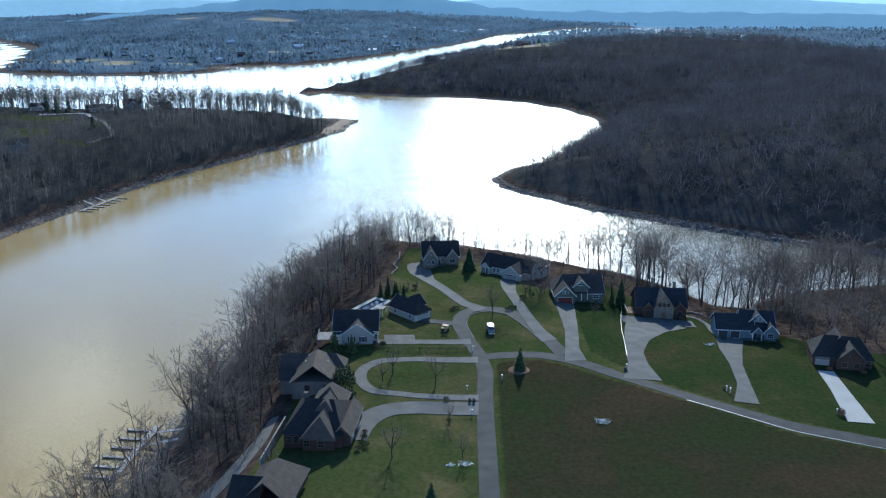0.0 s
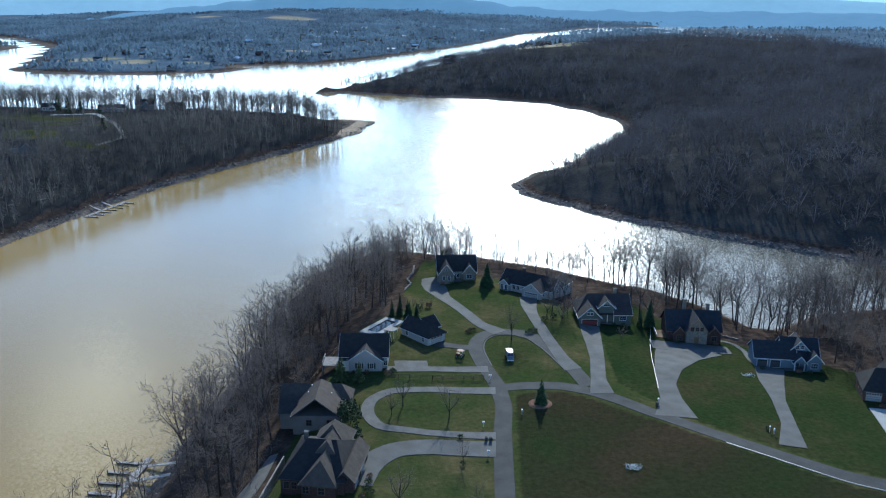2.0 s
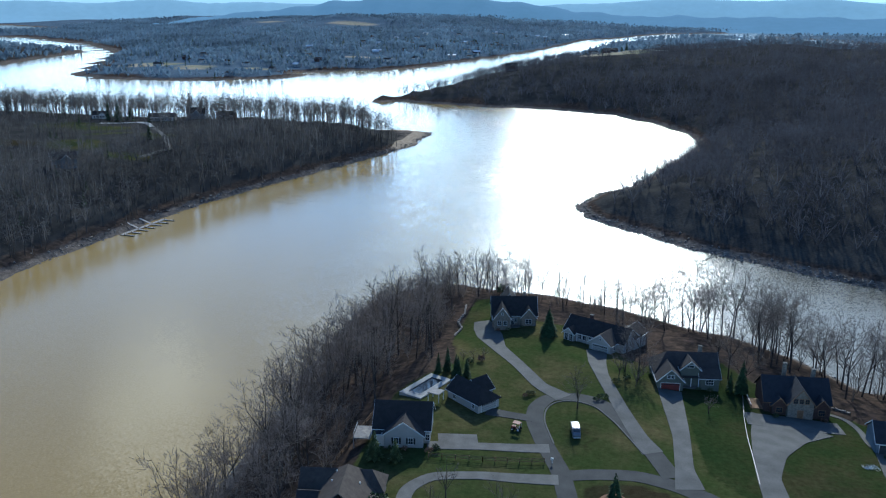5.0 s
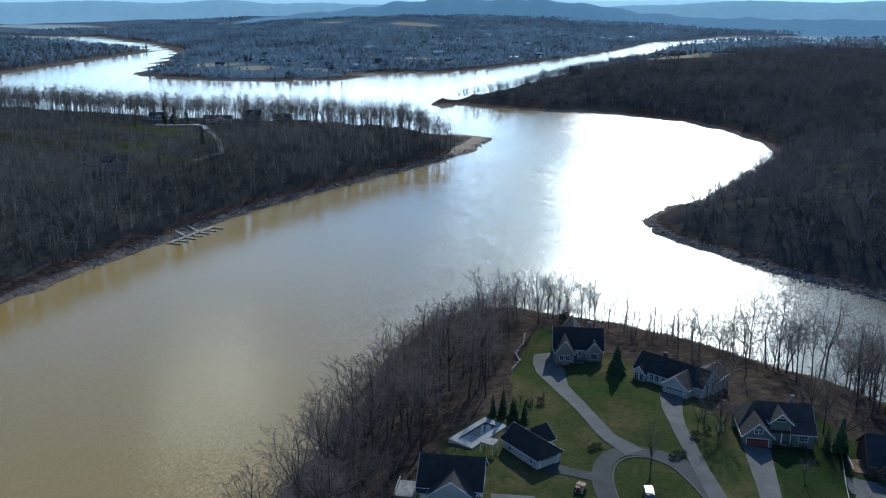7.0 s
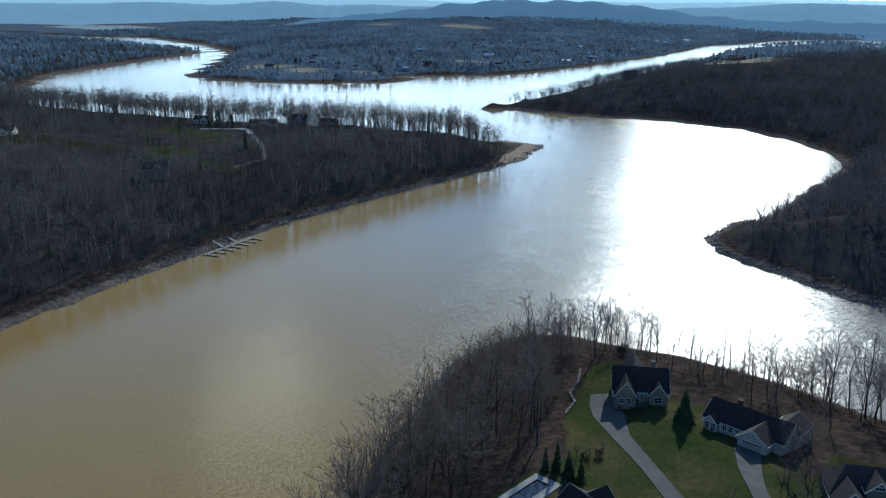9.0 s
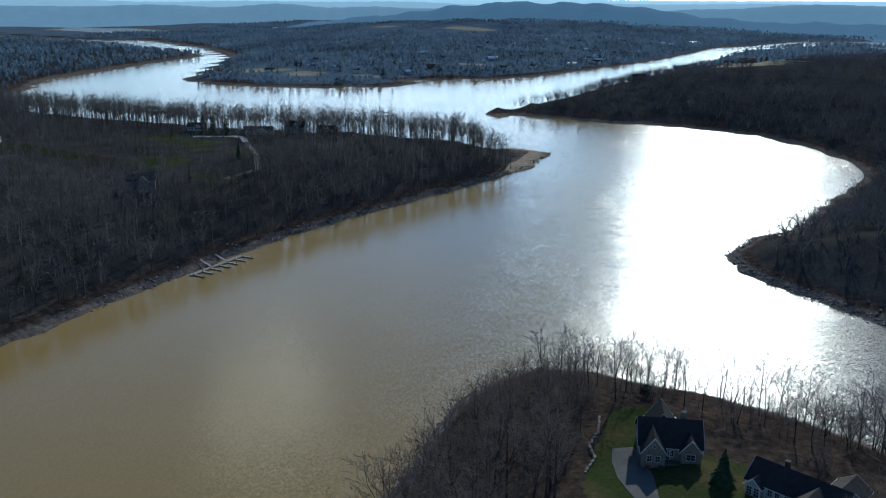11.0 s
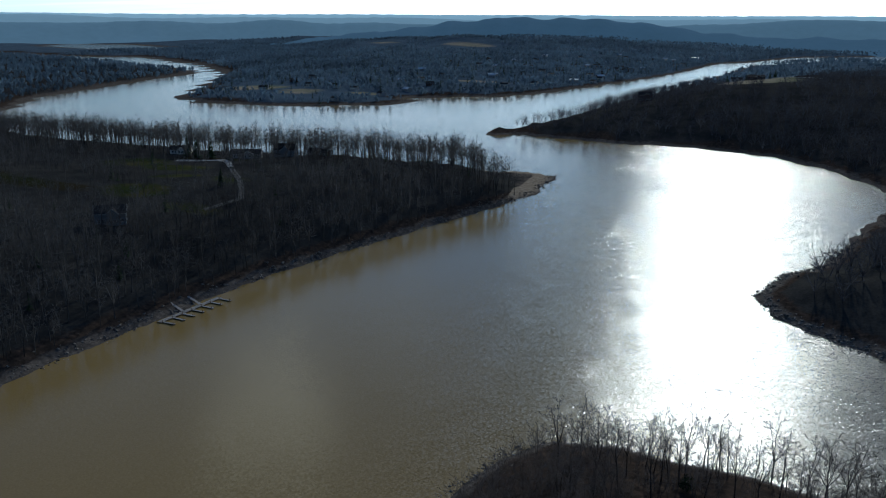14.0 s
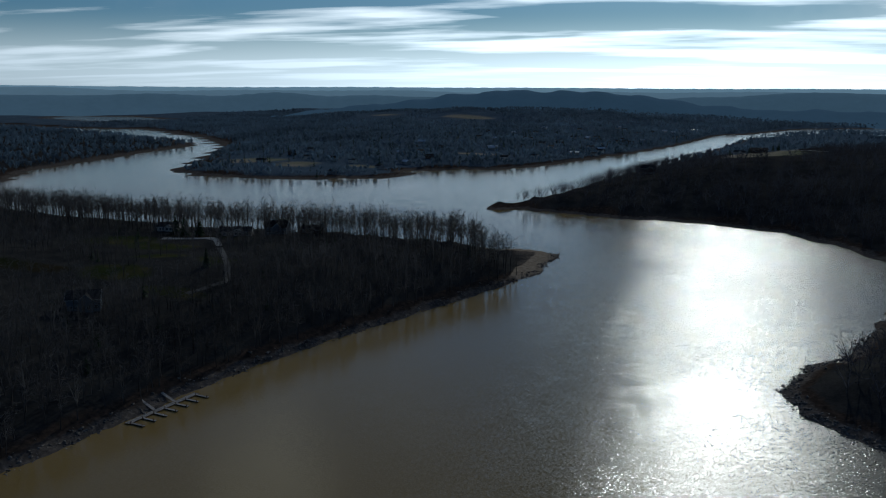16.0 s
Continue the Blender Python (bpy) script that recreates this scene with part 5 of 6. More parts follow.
def south_house():
    h = thing("house", "house with a grey hipped roof and pale gutters", "house", -27.6, 124.5, -6, 18.2)
    wing(h, -4.5, 5, 0, 13, 3.0, 4.2, "y", BRICK, ROOF_TAN, hip=(0, 4.0), trim=GREY_DOOR)
    wing(h, -6.6, -1, -2, 8, 3.0, 3.4, "x", BRICK, ROOF_DARK, trim=GREY_DOOR)
    for x in (1.5, 4):
        window(h, x, 0, 0.8, 1.1, 1.4)
    window(h, 5, 4, 0.8, 1.1, 1.4, "x")


for build in (point_house, ranch_house, craftsman_house, brick_house, blue_house, brick_ranch, white_cottage, pool_house, brown_house, gabled_house, south_house):
    build()


def far_house(x, y, yaw, w, d, eave, roof, wall, label, rise=2.6, garage=False):
    h = thing("house", label, "house", x, y, yaw, group="houses across the water")
    wing(h, -w / 2, w / 2, 0, d, eave, rise, "x", wall, roof)
    wing(h, -w * 0.1, w * 0.28, -1.5, d / 2, eave, rise * 0.75, "y", wall, roof)
    for k in (-0.36, -0.22, 0.02, 0.16, 0.38):
        window(h, w * k, 0 if k < -0.1 or k > 0.3 else -1.5, 0.9, 1.2, 1.4)
    return h


far_house(-302, 704, 18, 21, 10, 3.0, ROOF_GREY, WHITE, "white house with a grey roof on the wooded point")
far_house(-281, 722, 8, 15, 10, 4.6, ROOF_DARK, BLUE_GREY, "tall grey house among the trees on the point", 4.0)
far_house(-258, 728, 4, 14, 9, 3.0, ROOF_DARK, BRICK, "low dark house among trees near the point's end")
far_house(-356, 708, 15, 14, 9, 3.0, ROOF_GREY, CREAM, "pale house half hidden by bare trees")
far_house(-268, 500, 30, 14, 9, 5.2, ROOF_GREY, BLUE_GREY, "blue-grey house hidden in the woods above the shore", 3.2)
far_house(-432, 575, 20, 16, 10, 2.8, ROOF_GREY, CREAM, "low cream house in a clearing")
far_house(-43, 1168, 10, 15, 12, 6.5, ROOF_DARK, BRICK, "dark two-storey house on the hill's end above the lake", 3.2)
far_house(96, 1425, 5, 22, 12, 3.6, ROOF_DARK, BRICK, "dark red house in a hilltop field")
far_house(70, 1432, -8, 14, 10, 3.2, ROOF_GREY, CREAM, "pale house in a hilltop field")

# ---- paving, pool, docks ----
ribbon("driveway", [(72, 240), (67, 232), (62, 220), (59, 208), (58.5, 198), (57.5, 187)], [20, 13, 7.5, 5, 5.4, 10], CONCRETE, "broad grey concrete drive to a turning court", lift=0.12)
ribbon("driveway", [(84, 240), (72, 240), (61, 240.5)], [7, 9, 8], CONCRETE, "grey concrete court in front of the brick house", lift=0.14)
ribbon("driveway", [(91.2, 225.8), (88, 214), (85.5, 200), (83.5, 186), (80.5, 174)], [8, 6.5, 3.4, 3.4, 6], CONCRETE, "grey concrete drive curving to the lane", lift=0.12)
ribbon("driveway", [(108.6, 197), (107, 184), (104, 164)], [4.2, 4.4, 6], NEW_CONCRETE, "pale new concrete drive", lift=0.12)
ribbon("driveway", [(14.6, 201.7), (-2, 201.3), (-12.4, 198.8), (-16.9, 193), (-16.6, 186), (-12.9, 179.4), (-0.7, 178.2), (14.6, 178)], [4.2, 3, 3, 3.2, 3.2, 3, 2.6, 3.4], GRAVEL, "pale gravel drive looping to the lane", lift=0.11)
ribbon("driveway", [(12.6, 215.2), (-2.8, 213.8), (-15.1, 211.8)], [4, 3.2, 3.6], GRAVEL, "pale gravel drive to the white house", lift=0.11)
ribbon("driveway", [(-4, 217), (-13, 215.6)], [4.2, 4.2], GRAVEL, "gravel parking bay", lift=0.10)
ribbon("driveway", [(8.8, 229.5), (3, 230.5), (-3, 231.5)], [3.4, 3.2, 4], ASPHALT, "short dark drive to the garage", lift=0.11)
ribbon("driveway", [(14.6, 171.8), (-0.3, 172), (-8.5, 169.5), (-13, 163), (-13.5, 154)], [7, 6.4, 6, 6.4, 5], CONCRETE, "wide pale concrete drive", lift=0.12)
ribbon("footpath", [(82, 250), (87, 248), (88.5, 240), (87.5, 232), (88.5, 226)], 1.5, CONCRETE, "narrow concrete footpath to the shore", lift=0.12, category="path")
ribbon("footpath", [(-46, 130), (-40, 145), (-37, 160), (-36, 172)], [5, 5, 4, 2], GRAVEL, "pale gravel terrace behind the houses", lift=0.12, category="path")
ribbon("kerb", [(13.6, 217.4), (11.2, 228.4), (11.4, 235), (13.6, 239.6), (18.6, 240.6), (23.9, 237), (28.2, 228.6), (33.4, 214)], 0.35, CONCRETE, "pale concrete edge of the turning circle", lift=0.16, category="kerb")
ribbon("kerb", [(66, 174.6), (77, 166.2), (87, 158.9), (104, 151.8)], 0.3, WET, "damp pale concrete edge of the lane", lift=0.12, category="kerb")

ribbon("kerb", [(63.6, 256), (60.6, 240), (58.6, 226), (56.4, 204)], 0.14, WET, "damp pale concrete edge of a drive", lift=0.2, category="kerb")

POOL_WATER = material("pool_cover_water", (0.020, 0.024, 0.032), 0.05, vary=0.2, scale=0.3, spec=0.5)


def pool():
    p = thing("swimming_pool", "closed swimming pool with pale concrete deck", "pool", -19.8, 242.8, -28)
    a, b, c, d = 7.0, 3.4, 5.4, 2.1
    bm = bmesh.new()
    for x0, x1, y0, y1 in ((-b, -d, -a, a), (d, b, -a, a), (-d, d, c, a), (-d, d, -a, -c)):
        box(x0, x1, y0, y1, -1.5, 0.35, bm)
    part("pool_deck", bm, NEW_CONCRETE, p, "pale concrete deck")
    bm = bmesh.new()
    for x0, x1, y0, y1 in ((-d, -d + 0.3, -c, c), (d - 0.3, d, -c, c), (-d + 0.3, d - 0.3, c - 0.3, c), (-d + 0.3, d - 0.3, -c, -c + 0.3)):
        box(x0, x1, y0, y1, 0.3, 0.42, bm)
    part("coping", bm, NEW_CONCRETE, p, "pale stone coping")
    part("pool_water", box(-d, d, -c, c, -1.4, 0.18), POOL_WATER, p, "dark still water")
    # A small shed, simplified to a plank roof on four posts.
    t = thing("pergola", "small pale flat-roofed shed on open posts by the pool", "pergola", -16.2, 235.2, -20)
    part("roof", box(-1.7, 1.7, -1.5, 1.5, 2.3, 2.5), WOOD, t)
    for x in (-1.5, 1.5):
        for y in (-1.3, 1.3):
            part("post", box(x - 0.08, x + 0.08, y - 0.08, y + 0.08, -0.4, 2.3), TRIM, t)


pool()


def dock(label, x, y, yaw, length, fingers, reach, gap, width=1.8, ramp=None, side=-1):
    d = thing("dock", label, "dock", x, y, yaw, 0.0)
    n = int(length / 0.5)
    shared = box(-width / 2, width / 2, -0.22, 0.22, 0.35, 0.43)
    first = part("plank", shared, WOOD, d)
    first.location = (0, 0.25, 0)
    for i in range(1, min(n, 280)):
        o = new("plank", first.data)
        o.parent = d
        o.location = (0, 0.25 + i * 0.5, 0)
    for s in (-1, 1):
        part("stringer", box(s * width / 2 - 0.07, s * width / 2 + 0.07, 0, length, 0.12, 0.35), BROWN_WOOD, d)
    for i in range(fingers):
        y0 = 0.6 + i * gap
        f = part("finger_pier", box(side * (width / 2 + reach), side * width / 2, y0, y0 + 1.0, 0.3, 0.43), WOOD, d)
        part("float", box(side * (width / 2 + reach - 0.2), side * (width / 2 + 0.2), y0 + 0.1, y0 + 0.9, -0.25, 0.3), BLACK, f)
        for e in (0.3, reach - 0.3):
            part("mooring_post", box(side * (width / 2 + e) - 0.09, side * (width / 2 + e) + 0.09, y0 - 0.2, y0 - 0.02, -3, 1.3), BROWN_WOOD, f)
    for rx, ry, rl in ramp or ():
        part("gangway", box(0, rl, -0.6, 0.6, 0, 0.12), WOOD, d).matrix_basis = pose(-side * width / 2, ry, 0.45, 0, -9, rx if side < 0 else 180 - rx)
    return d


dock("weathered grey dock with six finger piers on the muddy water", -76.0, 164.5, -4, 28, 6, 6.5, 4.8, 2.0, ((12, 17, 9), (4, 24, 8)))
dock("grey communal dock with finger piers below the woods", -201.5, 432.5, -12.5, 35, 7, 6.0, 5.4, 2.2, ((14, 14, 11), (14, 24, 11)), 1)
dock("small pale dock at the far point", -372, 1290, 38, 26, 2, 7, 9, 2.4)

# ---- yard things ----
HOLLY = [fir(200 + i, 5.6, 1.25, 15, 24) for i in range(2)]
hedge = [plant("conifer", p, BARK, NEEDLE, "narrow dark green arborvitae in a row by the pool", "conifer", "arborvitae by the pool") for p in HOLLY]
for i, (x, y, s) in enumerate(((-17.9, 253.2, 0.85), (-15.4, 253.6, 1.1), (-12.9, 252.2, 1.0), (-12.2, 250.8, 1.0), (-9.9, 250.6, 0.95))):
    put(hedge[i % 2], x, y, s * 1.15)
put(plant("conifer", fir(211, 8.6, 2.9, 24, 40), BARK, NEEDLE, "broad dark green conifer on the lawn", "conifer", ""), 11.8, 288, 1.0)
put(plant("conifer", fir(212, 6.2, 2.1, 16, 24), BARK, NEEDLE, "young green pine on a mulch ring by the lane", "conifer", ""), 25.8, 194.2, 1.0)
put(plant("conifer", fir(213, 6.5, 1.3, 15, 22), BARK, NEEDLE, "narrow dark conifer beside the sage green house", "conifer", ""), 60.5, 258, 1.0)
put(plant("conifer", fir(218, 9.0, 2.4, 20, 28), BARK, NEEDLE, "tall dark conifer between two houses", "conifer", ""), 63.5, 258, 1.0)
put(plant("conifer", fir(214, 4.6, 1.4, 14, 22), BARK, NEEDLE, "dark conifer in the southern lawn", "conifer", ""), 4.8, 130.5, 1.0)
put(plant("evergreen_tree", bush(215, 6.5, 3.0, 620, 0.32), BARK, LEAF, "glossy broad-leaved evergreen tree beside the brown house", "tree", ""), -19.8, 180, 1.0)
put(plant("evergreen_tree", bush(216, 4.2, 2.0, 320, 0.28), BARK, LEAF, "dark green evergreen beside the large brick house", "tree", ""), -17.5, 172.5, 1.0)
PINE = material("yellow_green_needles", (0.060, 0.072, 0.028), 0.8, vary=0.25, scale=0.6, island=0.35, spec=0.05)
put(plant("conifer", fir(217, 7.4, 2.3, 18, 26), BARK, PINE, "yellow-green pine in front of the white house", "conifer", ""), -26, 205.5, 1.0)
put(plant("conifer", fir(219, 6.2, 1.8, 16, 24), BARK, PINE, "smaller yellow-green pine beside the white house", "conifer", ""), -21, 204, 1.0)
for i, (x, y, sz) in enumerate(((-21.8, 195, 0.62), (-17, 174.6, 0.7), (-17.6, 177, 0.55))):
    put(hedge[i % 2], x, y, sz)
SHRUBS = [plant("shrub", bush(220 + i, 1.3, 0.9, 110, 0.16), BARK, m, lab, "shrub", "garden shrubs") for i, (m, lab) in enumerate(((LEAF, "low green garden shrub"), (DRY, "brown winter-bare garden shrub"), (LEAF, "rounded dark shrub in a bed")))]
for i, (x, y, s) in enumerate(((7.0, 242.6, 1.0), (8.2, 243.4, 0.8), (6.2, 241.6, 0.8), (25.3, 241.4, 1.2), (26.6, 242.2, 0.9), (24.1, 240.6, 0.9), (-12.4, 149.5, 0.8), (-12.0, 152.2, 0.9), (-11.8, 155, 1.0), (-11.8, 157.6, 0.8),
                               (-14.2, 208.6, 1.1), (-12.6, 209.4, 1.0), (-13.2, 211.2, 0.8), (-4, 293.2, 0.8), (-1, 293.2, 0.9), (3.4, 294.6, 0.8), (88.5, 223.2, 0.8), (98, 221.8, 0.9), (101, 221.6, 1.0), (104.5, 222.4, 0.9), (-23, 209.2, 0.9), (-19.8, 209.2, 0.8),
                               (52, 255.6, 0.8), (55, 255.8, 0.9), (110, 197.6, 0.9), (118, 195.4, 0.9), (7.4, 164.8, 0.8), (6.5, 176.2, 0.9), (101, 168.2, 1.2), (77.4, 182.4, 0.7), (-10.7, 151.1, 0.9), (-10, 262, 1.3), (-7, 264, 1.4), (30, 252, 1.4), (33, 256, 1.3), (69, 243.4, 1.0), (81, 243.8, 1.0))):
    put(SHRUBS[(i * 2 + i // 5) % 3], x, y, s)


def beam(a, b, r, bm=None, sides=6):
    """A round bar from a to b."""
    bm = bm or bmesh.new()
    a, b = Vector(a), Vector(b)
    m = Matrix.Translation((a + b) / 2) @ (b - a).to_track_quat("Z", "Y").to_matrix().to_4x4()
    bmesh.ops.create_cone(bm, cap_ends=True, segments=sides, radius1=r, radius2=r, depth=(b - a).length, matrix=m)
    return bm


def rail_fence(points, label):
    f = thing("fence", label, "fence", *points[0], 0)
    x0, y0 = points[0]
    z0 = f.location.z
    for (ax, ay), (bx, by) in zip(points, points[1:]):
        n = max(1, int(math.hypot(bx - ax, by - ay) / 2.6))
        for i in range(n + 1):
            p = [(ax + (bx - ax) * k / n, ay + (by - ay) * k / n) for k in (i, min(i + 1, n))]
            q = [(x - x0, y - y0, ground_z(x, y) - z0) for x, y in p]
            part("post", box(q[0][0] - 0.09, q[0][0] + 0.09, q[0][1] - 0.09, q[0][1] + 0.09, q[0][2] - 0.3, q[0][2] + 1.3), BROWN_WOOD, f)
            if i < n:
                for h in (0.45, 0.85, 1.2):
                    part("rail", beam((q[0][0], q[0][1], q[0][2] + h), (q[1][0], q[1][1], q[1][2] + h), 0.06), BROWN_WOOD, f)


rail_fence([(-14, 206.4), (-2, 207), (11.5, 208.6)], "weathered split-rail fence between two drives")
rail_fence([(-36, 206), (-33, 222), (-30, 234)], "dark rail fence along the wooded bank")


def wheel(parent, x, y, r=0.36, w=0.24):
    t = part("wheel", beam((x - w / 2, y, r), (x + w / 2, y, r), r, None, 14), BLACK, parent)
    part("rim", beam((x - w / 2 - 0.01, y, r), (x + w / 2 + 0.01, y, r), r * 0.55, None, 10), METAL, t)


VAN = material("silver_van_paint", (0.13, 0.135, 0.15), 0.35, metal=0.4, vary=0.06, scale=1.0)


def van(x, y, yaw):
    v = thing("van", "silver-white camper van parked on the turning circle", "vehicle", x, y, yaw)
    prof = [(-3.0, 0.5), (-3.0, 2.35), (-2.8, 2.6), (1.4, 2.6), (2.0, 1.65), (2.9, 1.3), (3.0, 0.5)]
    pts = [(-1.05, a, b) for a, b in prof] + [(1.05, a, b) for a, b in prof]
    n = len(prof)
    part("body", solid(pts, [tuple(range(n)), tuple(range(n, 2 * n))] + [(i, (i + 1) % n, n + (i + 1) % n, n + i) for i in range(n)]), VAN, v)
    part("windscreen", solid([(-0.9, 1.44, 2.5), (0.9, 1.44, 2.5), (0.9, 1.98, 1.72), (-0.9, 1.98, 1.72)], [(0, 1, 2, 3)]), PANE, v).location = (0, 0.02, 0.03)
    part("rear_window", box(-0.75, 0.75, -3.03, -2.98, 1.5, 2.2), PANE, v)
    for s in (-1.06, 1.06):
        part("side_window", box(s - 0.01, s + 0.01, -1.8, 1.1, 1.6, 2.2), PANE, v)
        for y0 in (-2.0, 2.0):
            wheel(v, s * 0.9, y0)
    part("awning_box", box(-1.0, 1.0, -2.4, 1.0, 2.62, 2.8), VAN, v)
    part("bumper", box(-1.0, 1.0, 2.95, 3.1, 0.4, 0.65), METAL, v)
    return v


van(18.6, 222.5, 186).scale = (0.86, 0.84, 0.78)


def tractor(x, y, yaw):
    v = thing("garden_tractor", "small red garden tractor parked on the lawn", "vehicle", x, y, yaw)
    red = RED_DOOR
    part("hood", box(-0.4, 0.4, 0.2, 1.3, 0.5, 1.05, bevel=0.08), red, v)
    part("chassis", box(-0.5, 0.5, -0.9, 0.3, 0.4, 0.6), BLACK, v)
    part("seat", box(-0.3, 0.3, -0.7, -0.2, 0.75, 0.9, bevel=0.04), BLACK, v)
    part("seat_back", box(-0.3, 0.3, -0.78, -0.66, 0.9, 1.3, bevel=0.04), BLACK, v)
    part("roof", box(-0.75, 0.75, -1.0, 0.9, 1.95, 2.05, bevel=0.03), red, v)
    for a in (-0.65, 0.65):
        for b in (-0.9, 0.75):
            part("roof_post", beam((a, b, 0.5), (a, b, 1.95), 0.03), METAL, v)
    for s in (-0.62, 0.62):
        wheel(v, s, -0.6, 0.45, 0.3)
        wheel(v, s, 0.95, 0.32, 0.22)


tractor(4.8, 223.2, 70)


def mailbox(x, y, yaw):
    b = thing("mailbox", "white mailbox on a post beside the lane", "mailbox", x, y, yaw, group="mailboxes")
    part("post", box(-0.07, 0.07, -0.07, 0.07, -0.3, 1.05), TRIM, b)
    bm = box(-0.18, 0.18, -0.32, 0.32, 1.05, 1.4, bevel=0.06)
    m = part("box", bm, TRIM, b)
    part("flag", box(0.18, 0.21, -0.05, 0.05, 1.2, 1.5), RED_DOOR, m)


for x, y, a in ((13.2, 208.6, 80), (20.9, 188.4, 10), (54.6, 194.6, -30), (12.9, 168.9, 85), (11.7, 182.5, 90), (100.2, 168.8, -25), (77.6, 181.4, -25), (78.2, 180.2, -25)):
    mailbox(x, y, a)


def bin_cart(x, y):
    c = thing("wheelie_bin", "dark rubbish bin at the end of a drive", "bin", x, y, 15, group="rubbish bins")
    part("bin_body", solid([(-0.24, -0.26, 0.05), (0.24, -0.26, 0.05), (0.24, 0.26, 0.05), (-0.24, 0.26, 0.05), (-0.3, -0.34, 1.0), (0.3, -0.34, 1.0), (0.3, 0.34, 1.0), (-0.3, 0.34, 1.0)],
                           [(0, 1, 2, 3), (4, 5, 6, 7), (0, 1, 5, 4), (1, 2, 6, 5), (2, 3, 7, 6), (3, 0, 4, 7)]), GREY_DOOR, c)
    part("lid", box(-0.32, 0.32, -0.38, 0.36, 1.0, 1.08, bevel=0.02), BLACK, c)
    for s in (-0.27, 0.27):
        part("wheel", beam((s - 0.03, 0.28, 0.12), (s + 0.03, 0.28, 0.12), 0.12, None, 10), BLACK, c)


for x, y in ((13.4, 175.3), (12.4, 175.5), (54.0, 193.0), (-10.6, 262.0)):
    bin_cart(x, y)

PALE_TWIG = material("bleached_brush", (0.60, 0.58, 0.53), 0.9, vary=0.15, scale=1.0, island=0.3)
for x, y, s, lab in ((43.9, 163.6, 1.0, "pile of bleached brush lying in the meadow"), (82.8, 217.2, 0.8, "white tarpaulin heap beside the drive"), (11.6, 145.0, 0.8, "pale stalks of ornamental grass on the lawn"), (8.5, 144.6, 0.5, "pale stalks of ornamental grass on the lawn")):
    pile = thing("brush_pile", lab, "brush pile", x, y)
    r = np.random.RandomState(int(x * 7))
    v, t = [], []
    for i in range(70):
        a = r.uniform(0, 6.28)
        p = np.array([r.normal(0, 0.9), r.normal(0, 0.55), r.uniform(0, 0.3)]) * s
        sliver(p, p + np.array([math.cos(a), math.sin(a), r.uniform(0.1, 0.8)]) * s * r.uniform(0.5, 1.0), 0.11, r, v, t)
    o = new("brush", raw_mesh("brush", np.array(v), np.array(t), PALE_TWIG))
    o.parent = pile
mulch = tagged(new("mulch_ring"), "ring of red-brown mulch round the young pine", "mulch")
mulch.matrix_basis = pose(25.8, 194.2, ground_z(25.8, 194.2))
bm = bmesh.new()
bmesh.ops.create_cone(bm, cap_ends=True, segments=28, radius1=3.1, radius2=2.5, depth=0.3, matrix=Matrix.Translation((0, 0, 0.08)))
part("mulch", bm, DRY, mulch)


def picnic(x, y):
    t = thing("patio_set", "white garden chairs and table on the shore lawn", "garden furniture", x, y, 12)
    part("table_top", box(-0.8, 0.8, -0.5, 0.5, 0.7, 0.76), TRIM, t)
    for a in (-0.7, 0.7):
        part("table_leg", box(a - 0.05, a + 0.05, -0.4, 0.4, -0.1, 0.7), TRIM, t)
    for i in range(5):
        c = part("chair", box(-0.3, 0.3, -0.3, 0.3, 0.38, 0.45), TRIM, t)
        c.location = (-3.2 + i * 1.6, 1.4 * (-1) ** i, 0)
        part("chair_back", box(-0.3, 0.3, 0.26, 0.34, 0.45, 1.05), TRIM, c)
        for a in (-0.25, 0.25):
            part("chair_leg", box(a - 0.04, a + 0.04, -0.28, 0.28, -0.1, 0.38), TRIM, c)


picnic(1.5, 322)


# ---- houses and boats along the far shores ----
fr = np.random.RandomState(77)
GLINT = [ROOF_GREY, METAL, ROOF_TAN, ROOF_TAN]
n = 0
while n < 64:
    x, y = fr.uniform(-620, 60), fr.uniform(1230, 2500)
    d = float(inside_distance(CENTRE, np.array([x]), np.array([y]))[0])
    if 18 < d < 420 and fr.uniform() < (1.0 if d < 120 else 0.5):
        h = thing("house", ("pale house among far bare woods", "small white house on the far shore", "low house with a bright metal roof across the lake", "brown house in distant woods")[n % 4], "house", x, y, fr.uniform(-50, 50), group="houses across the lake")
        w, dd = fr.uniform(9, 15), fr.uniform(7, 9)
        wing(h, -w / 2, w / 2, 0, dd, fr.uniform(3, 5), 2.4, "x", (WHITE, CREAM, WHITE, BRICK)[n % 4], GLINT[fr.randint(4)])
        for k in (-0.3, 0.0, 0.3):
            window(h, w * k, 0, 0.9, 1.4, 1.5)
        n += 1
for x, y, w in ((-180, 1690, 15), (-330, 1720, 18), (40, 2560, 18)):
    h = thing("boathouse", "long pale-roofed building by the far water", "building", x, y, 10)
    wing(h, -w / 2, w / 2, 0, 9, 3.6, 1.6, "x", WHITE, METAL)
mast = thing("radio_mast", "thin lattice mast on the far hill", "mast", 235, 1900)
part("mast_pole", beam((0, 0, -1), (0, 0, 34), 0.35, None, 6), METAL, mast)
for k in (8, 17, 26):
    part("crossarm", beam((-1.4, 0, k), (1.4, 0, k), 0.15), METAL, mast)


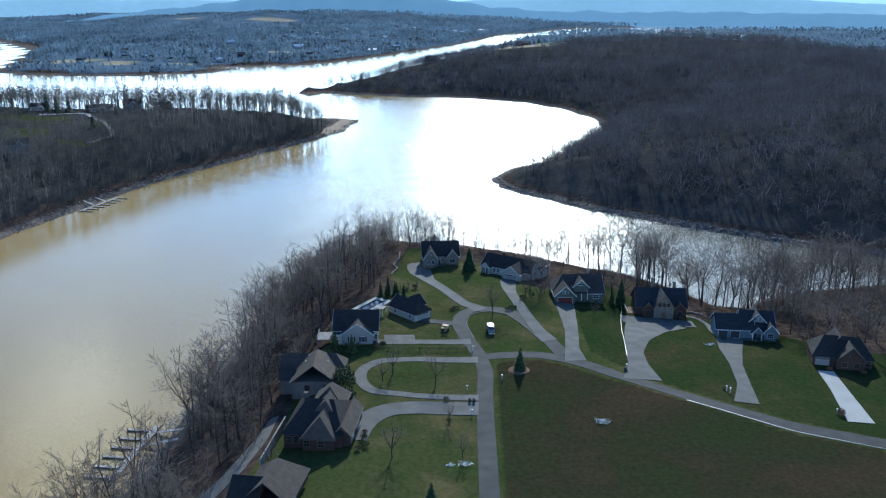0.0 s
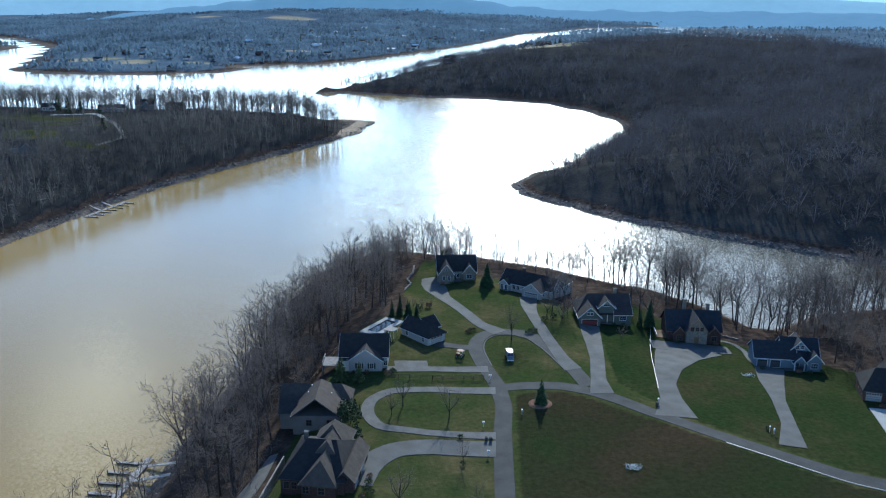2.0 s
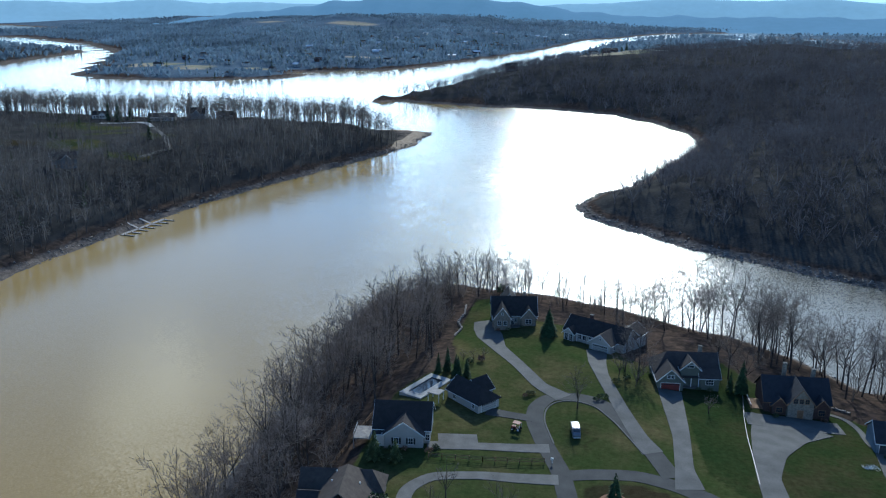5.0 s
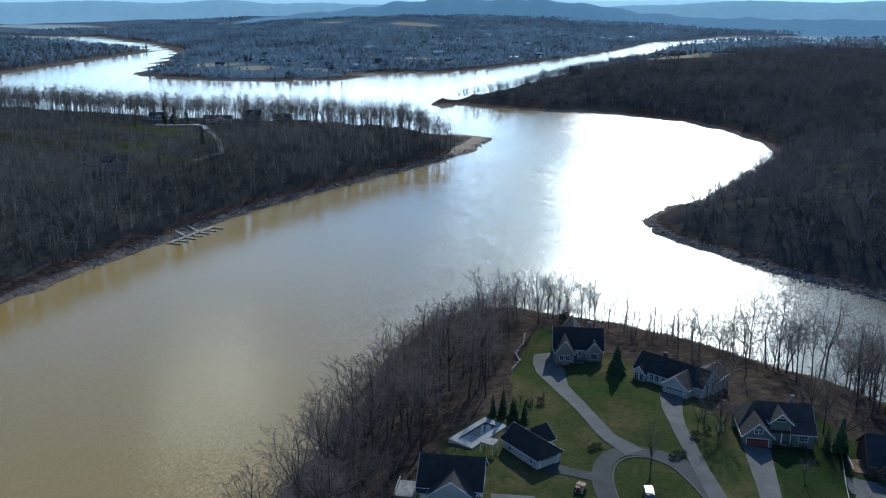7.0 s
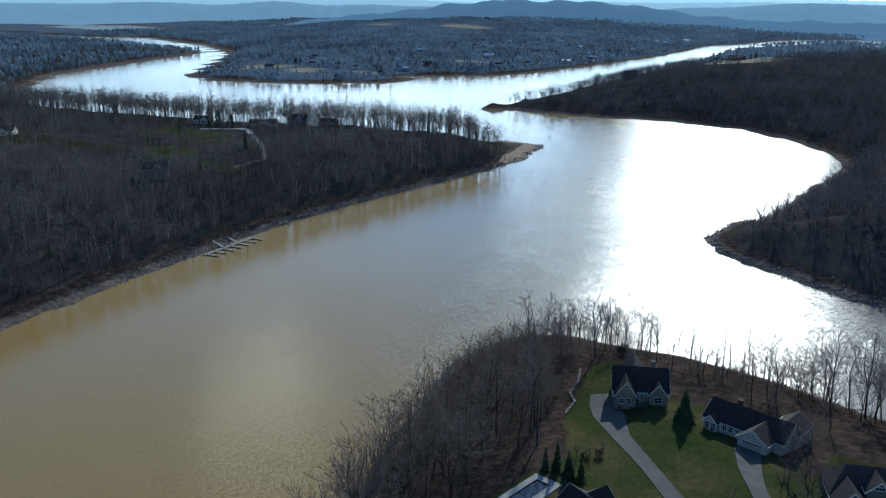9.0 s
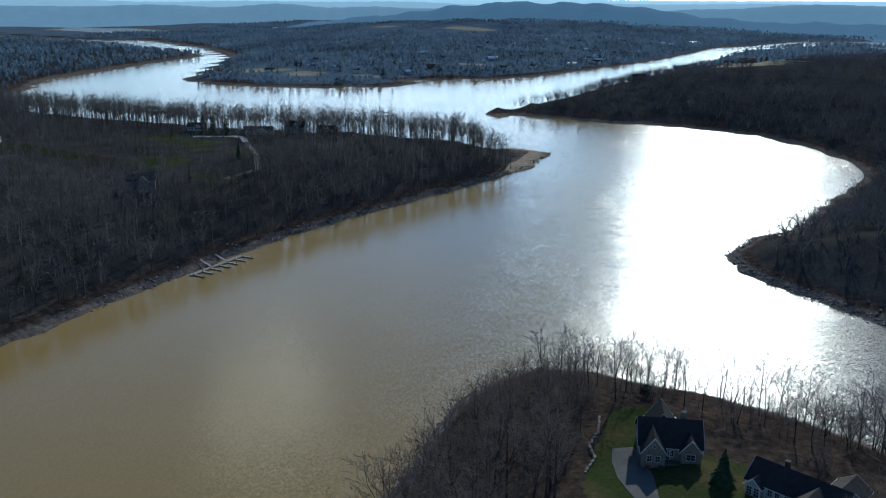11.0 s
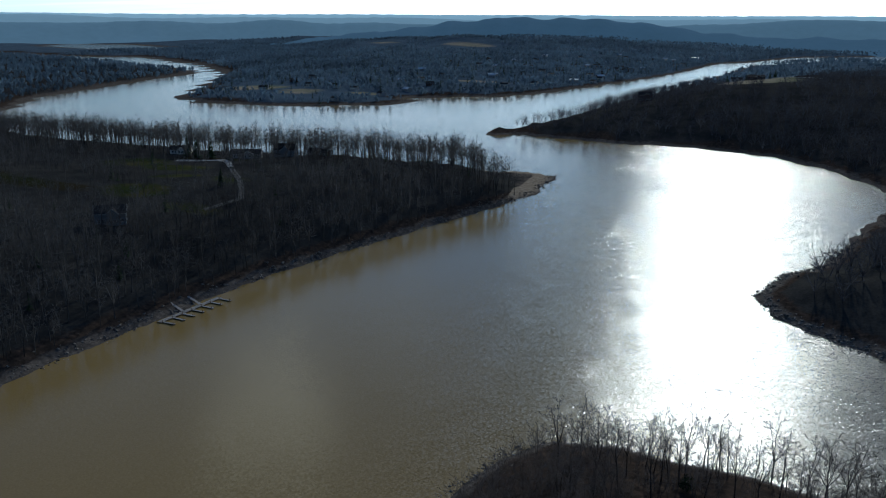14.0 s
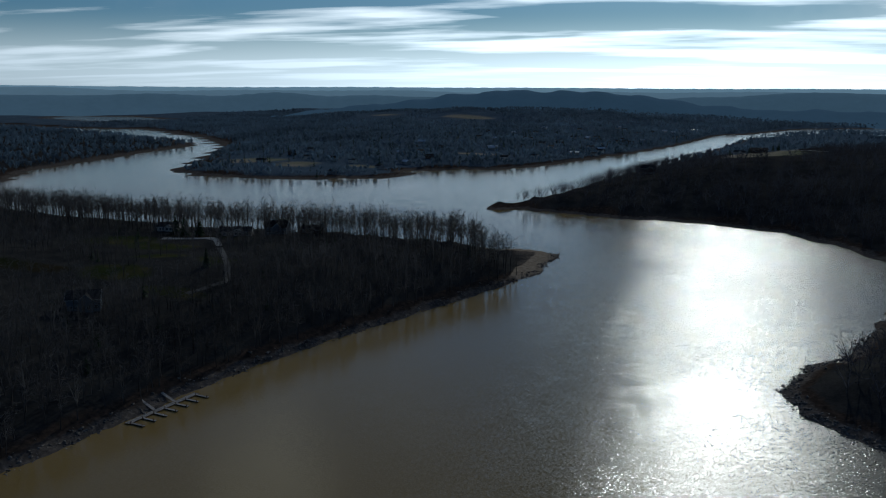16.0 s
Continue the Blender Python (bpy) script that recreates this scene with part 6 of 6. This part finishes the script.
def stone_edging(points, label):
    """A low dry-laid wall of separate stones."""
    w = thing("retaining_wall", label, "wall", *points[0])
    x0, y0 = points[0]
    z0 = w.location.z
    r = np.random.RandomState(5)
    blocks = []
    for k in range(4):
        blocks.append(part("stone", box(-0.45, 0.45, -0.3, 0.3, -0.25, 0.45, bevel=0.06), ROCK, w))
    used = 0
    for (ax, ay), (bx, by) in zip(points, points[1:]):
        n = int(math.hypot(bx - ax, by - ay) / 0.95)
        for i in range(n):
            x, y = ax + (bx - ax) * i / n + r.normal(0, 0.1), ay + (by - ay) * i / n + r.normal(0, 0.1)
            if used < 4:
                o = blocks[used]
            else:
                o = new("stone", blocks[used % 4].data)
                o.parent = w
            used += 1
            o.matrix_basis = pose(x - x0, y - y0, ground_z(x, y) - z0 + r.uniform(-0.05, 0.1), r.normal(0, 5), r.normal(0, 5), math.degrees(math.atan2(by - ay, bx - ax)) + r.normal(0, 9)) @ Matrix.Diagonal((r.uniform(0.8, 1.2), r.uniform(0.8, 1.2), r.uniform(0.7, 1.2), 1))


stone_edging([(-17.5, 290), (-16.0, 297), (-17.8, 303), (-16.4, 311), (-16.8, 320)], "low curving wall of grey stones at the lawn's edge")
stone_edging([(82.5, 252), (86, 254), (90, 251)], "low grey stone wall beside the shore path")
put(plant("evergreen_tree", bush(231, 4.2, 1.7, 300, 0.25), BARK, NEEDLE, "small dark round evergreen near the water", "tree", ""), -5.5, 338, 1.0)
for i, (x, y, hh) in enumerate(((-345, 700, 14), (-334, 694, 15), (-325, 697, 14), (-305, 688, 8), (-258, 589, 10))):
    put(plant("conifer", fir(240 + i, hh, hh * 0.30, 14, 18), BARK, NEEDLE, "dark spreading conifer beside the houses on the point", "conifer", "conifers on the point"), x, y, 1.0)
ribbon("driveway", [(-340, 676), (-322, 682), (-310, 686), (-299, 674), (-287, 655)], [9, 9, 8, 4, 4], NEW_CONCRETE, "pale concrete drive on the wooded point", lift=0.25)
ribbon("driveway", [(-284, 650), (-252, 600), (-237, 572), (-244, 545)], 3.4, GRAVEL, "gravel drive through the bare woods", lift=0.25)
for x, y, hh in ((112, 1418, 11), (82, 1420, 9), (120, 1428, 12), (58, 1426, 10)):
    put(plant("conifer", fir(260 + hh, hh, hh * 0.32, 12, 16), BARK, NEEDLE, "dark conifer beside the hilltop house", "conifer", "conifers on the hill"), x, y, 1.0)
ribbon("driveway", [(110, 1416), (134, 1404), (160, 1392), (176, 1385)], 5, NEW_CONCRETE, "pale drive over the hilltop lawn", lift=0.4)
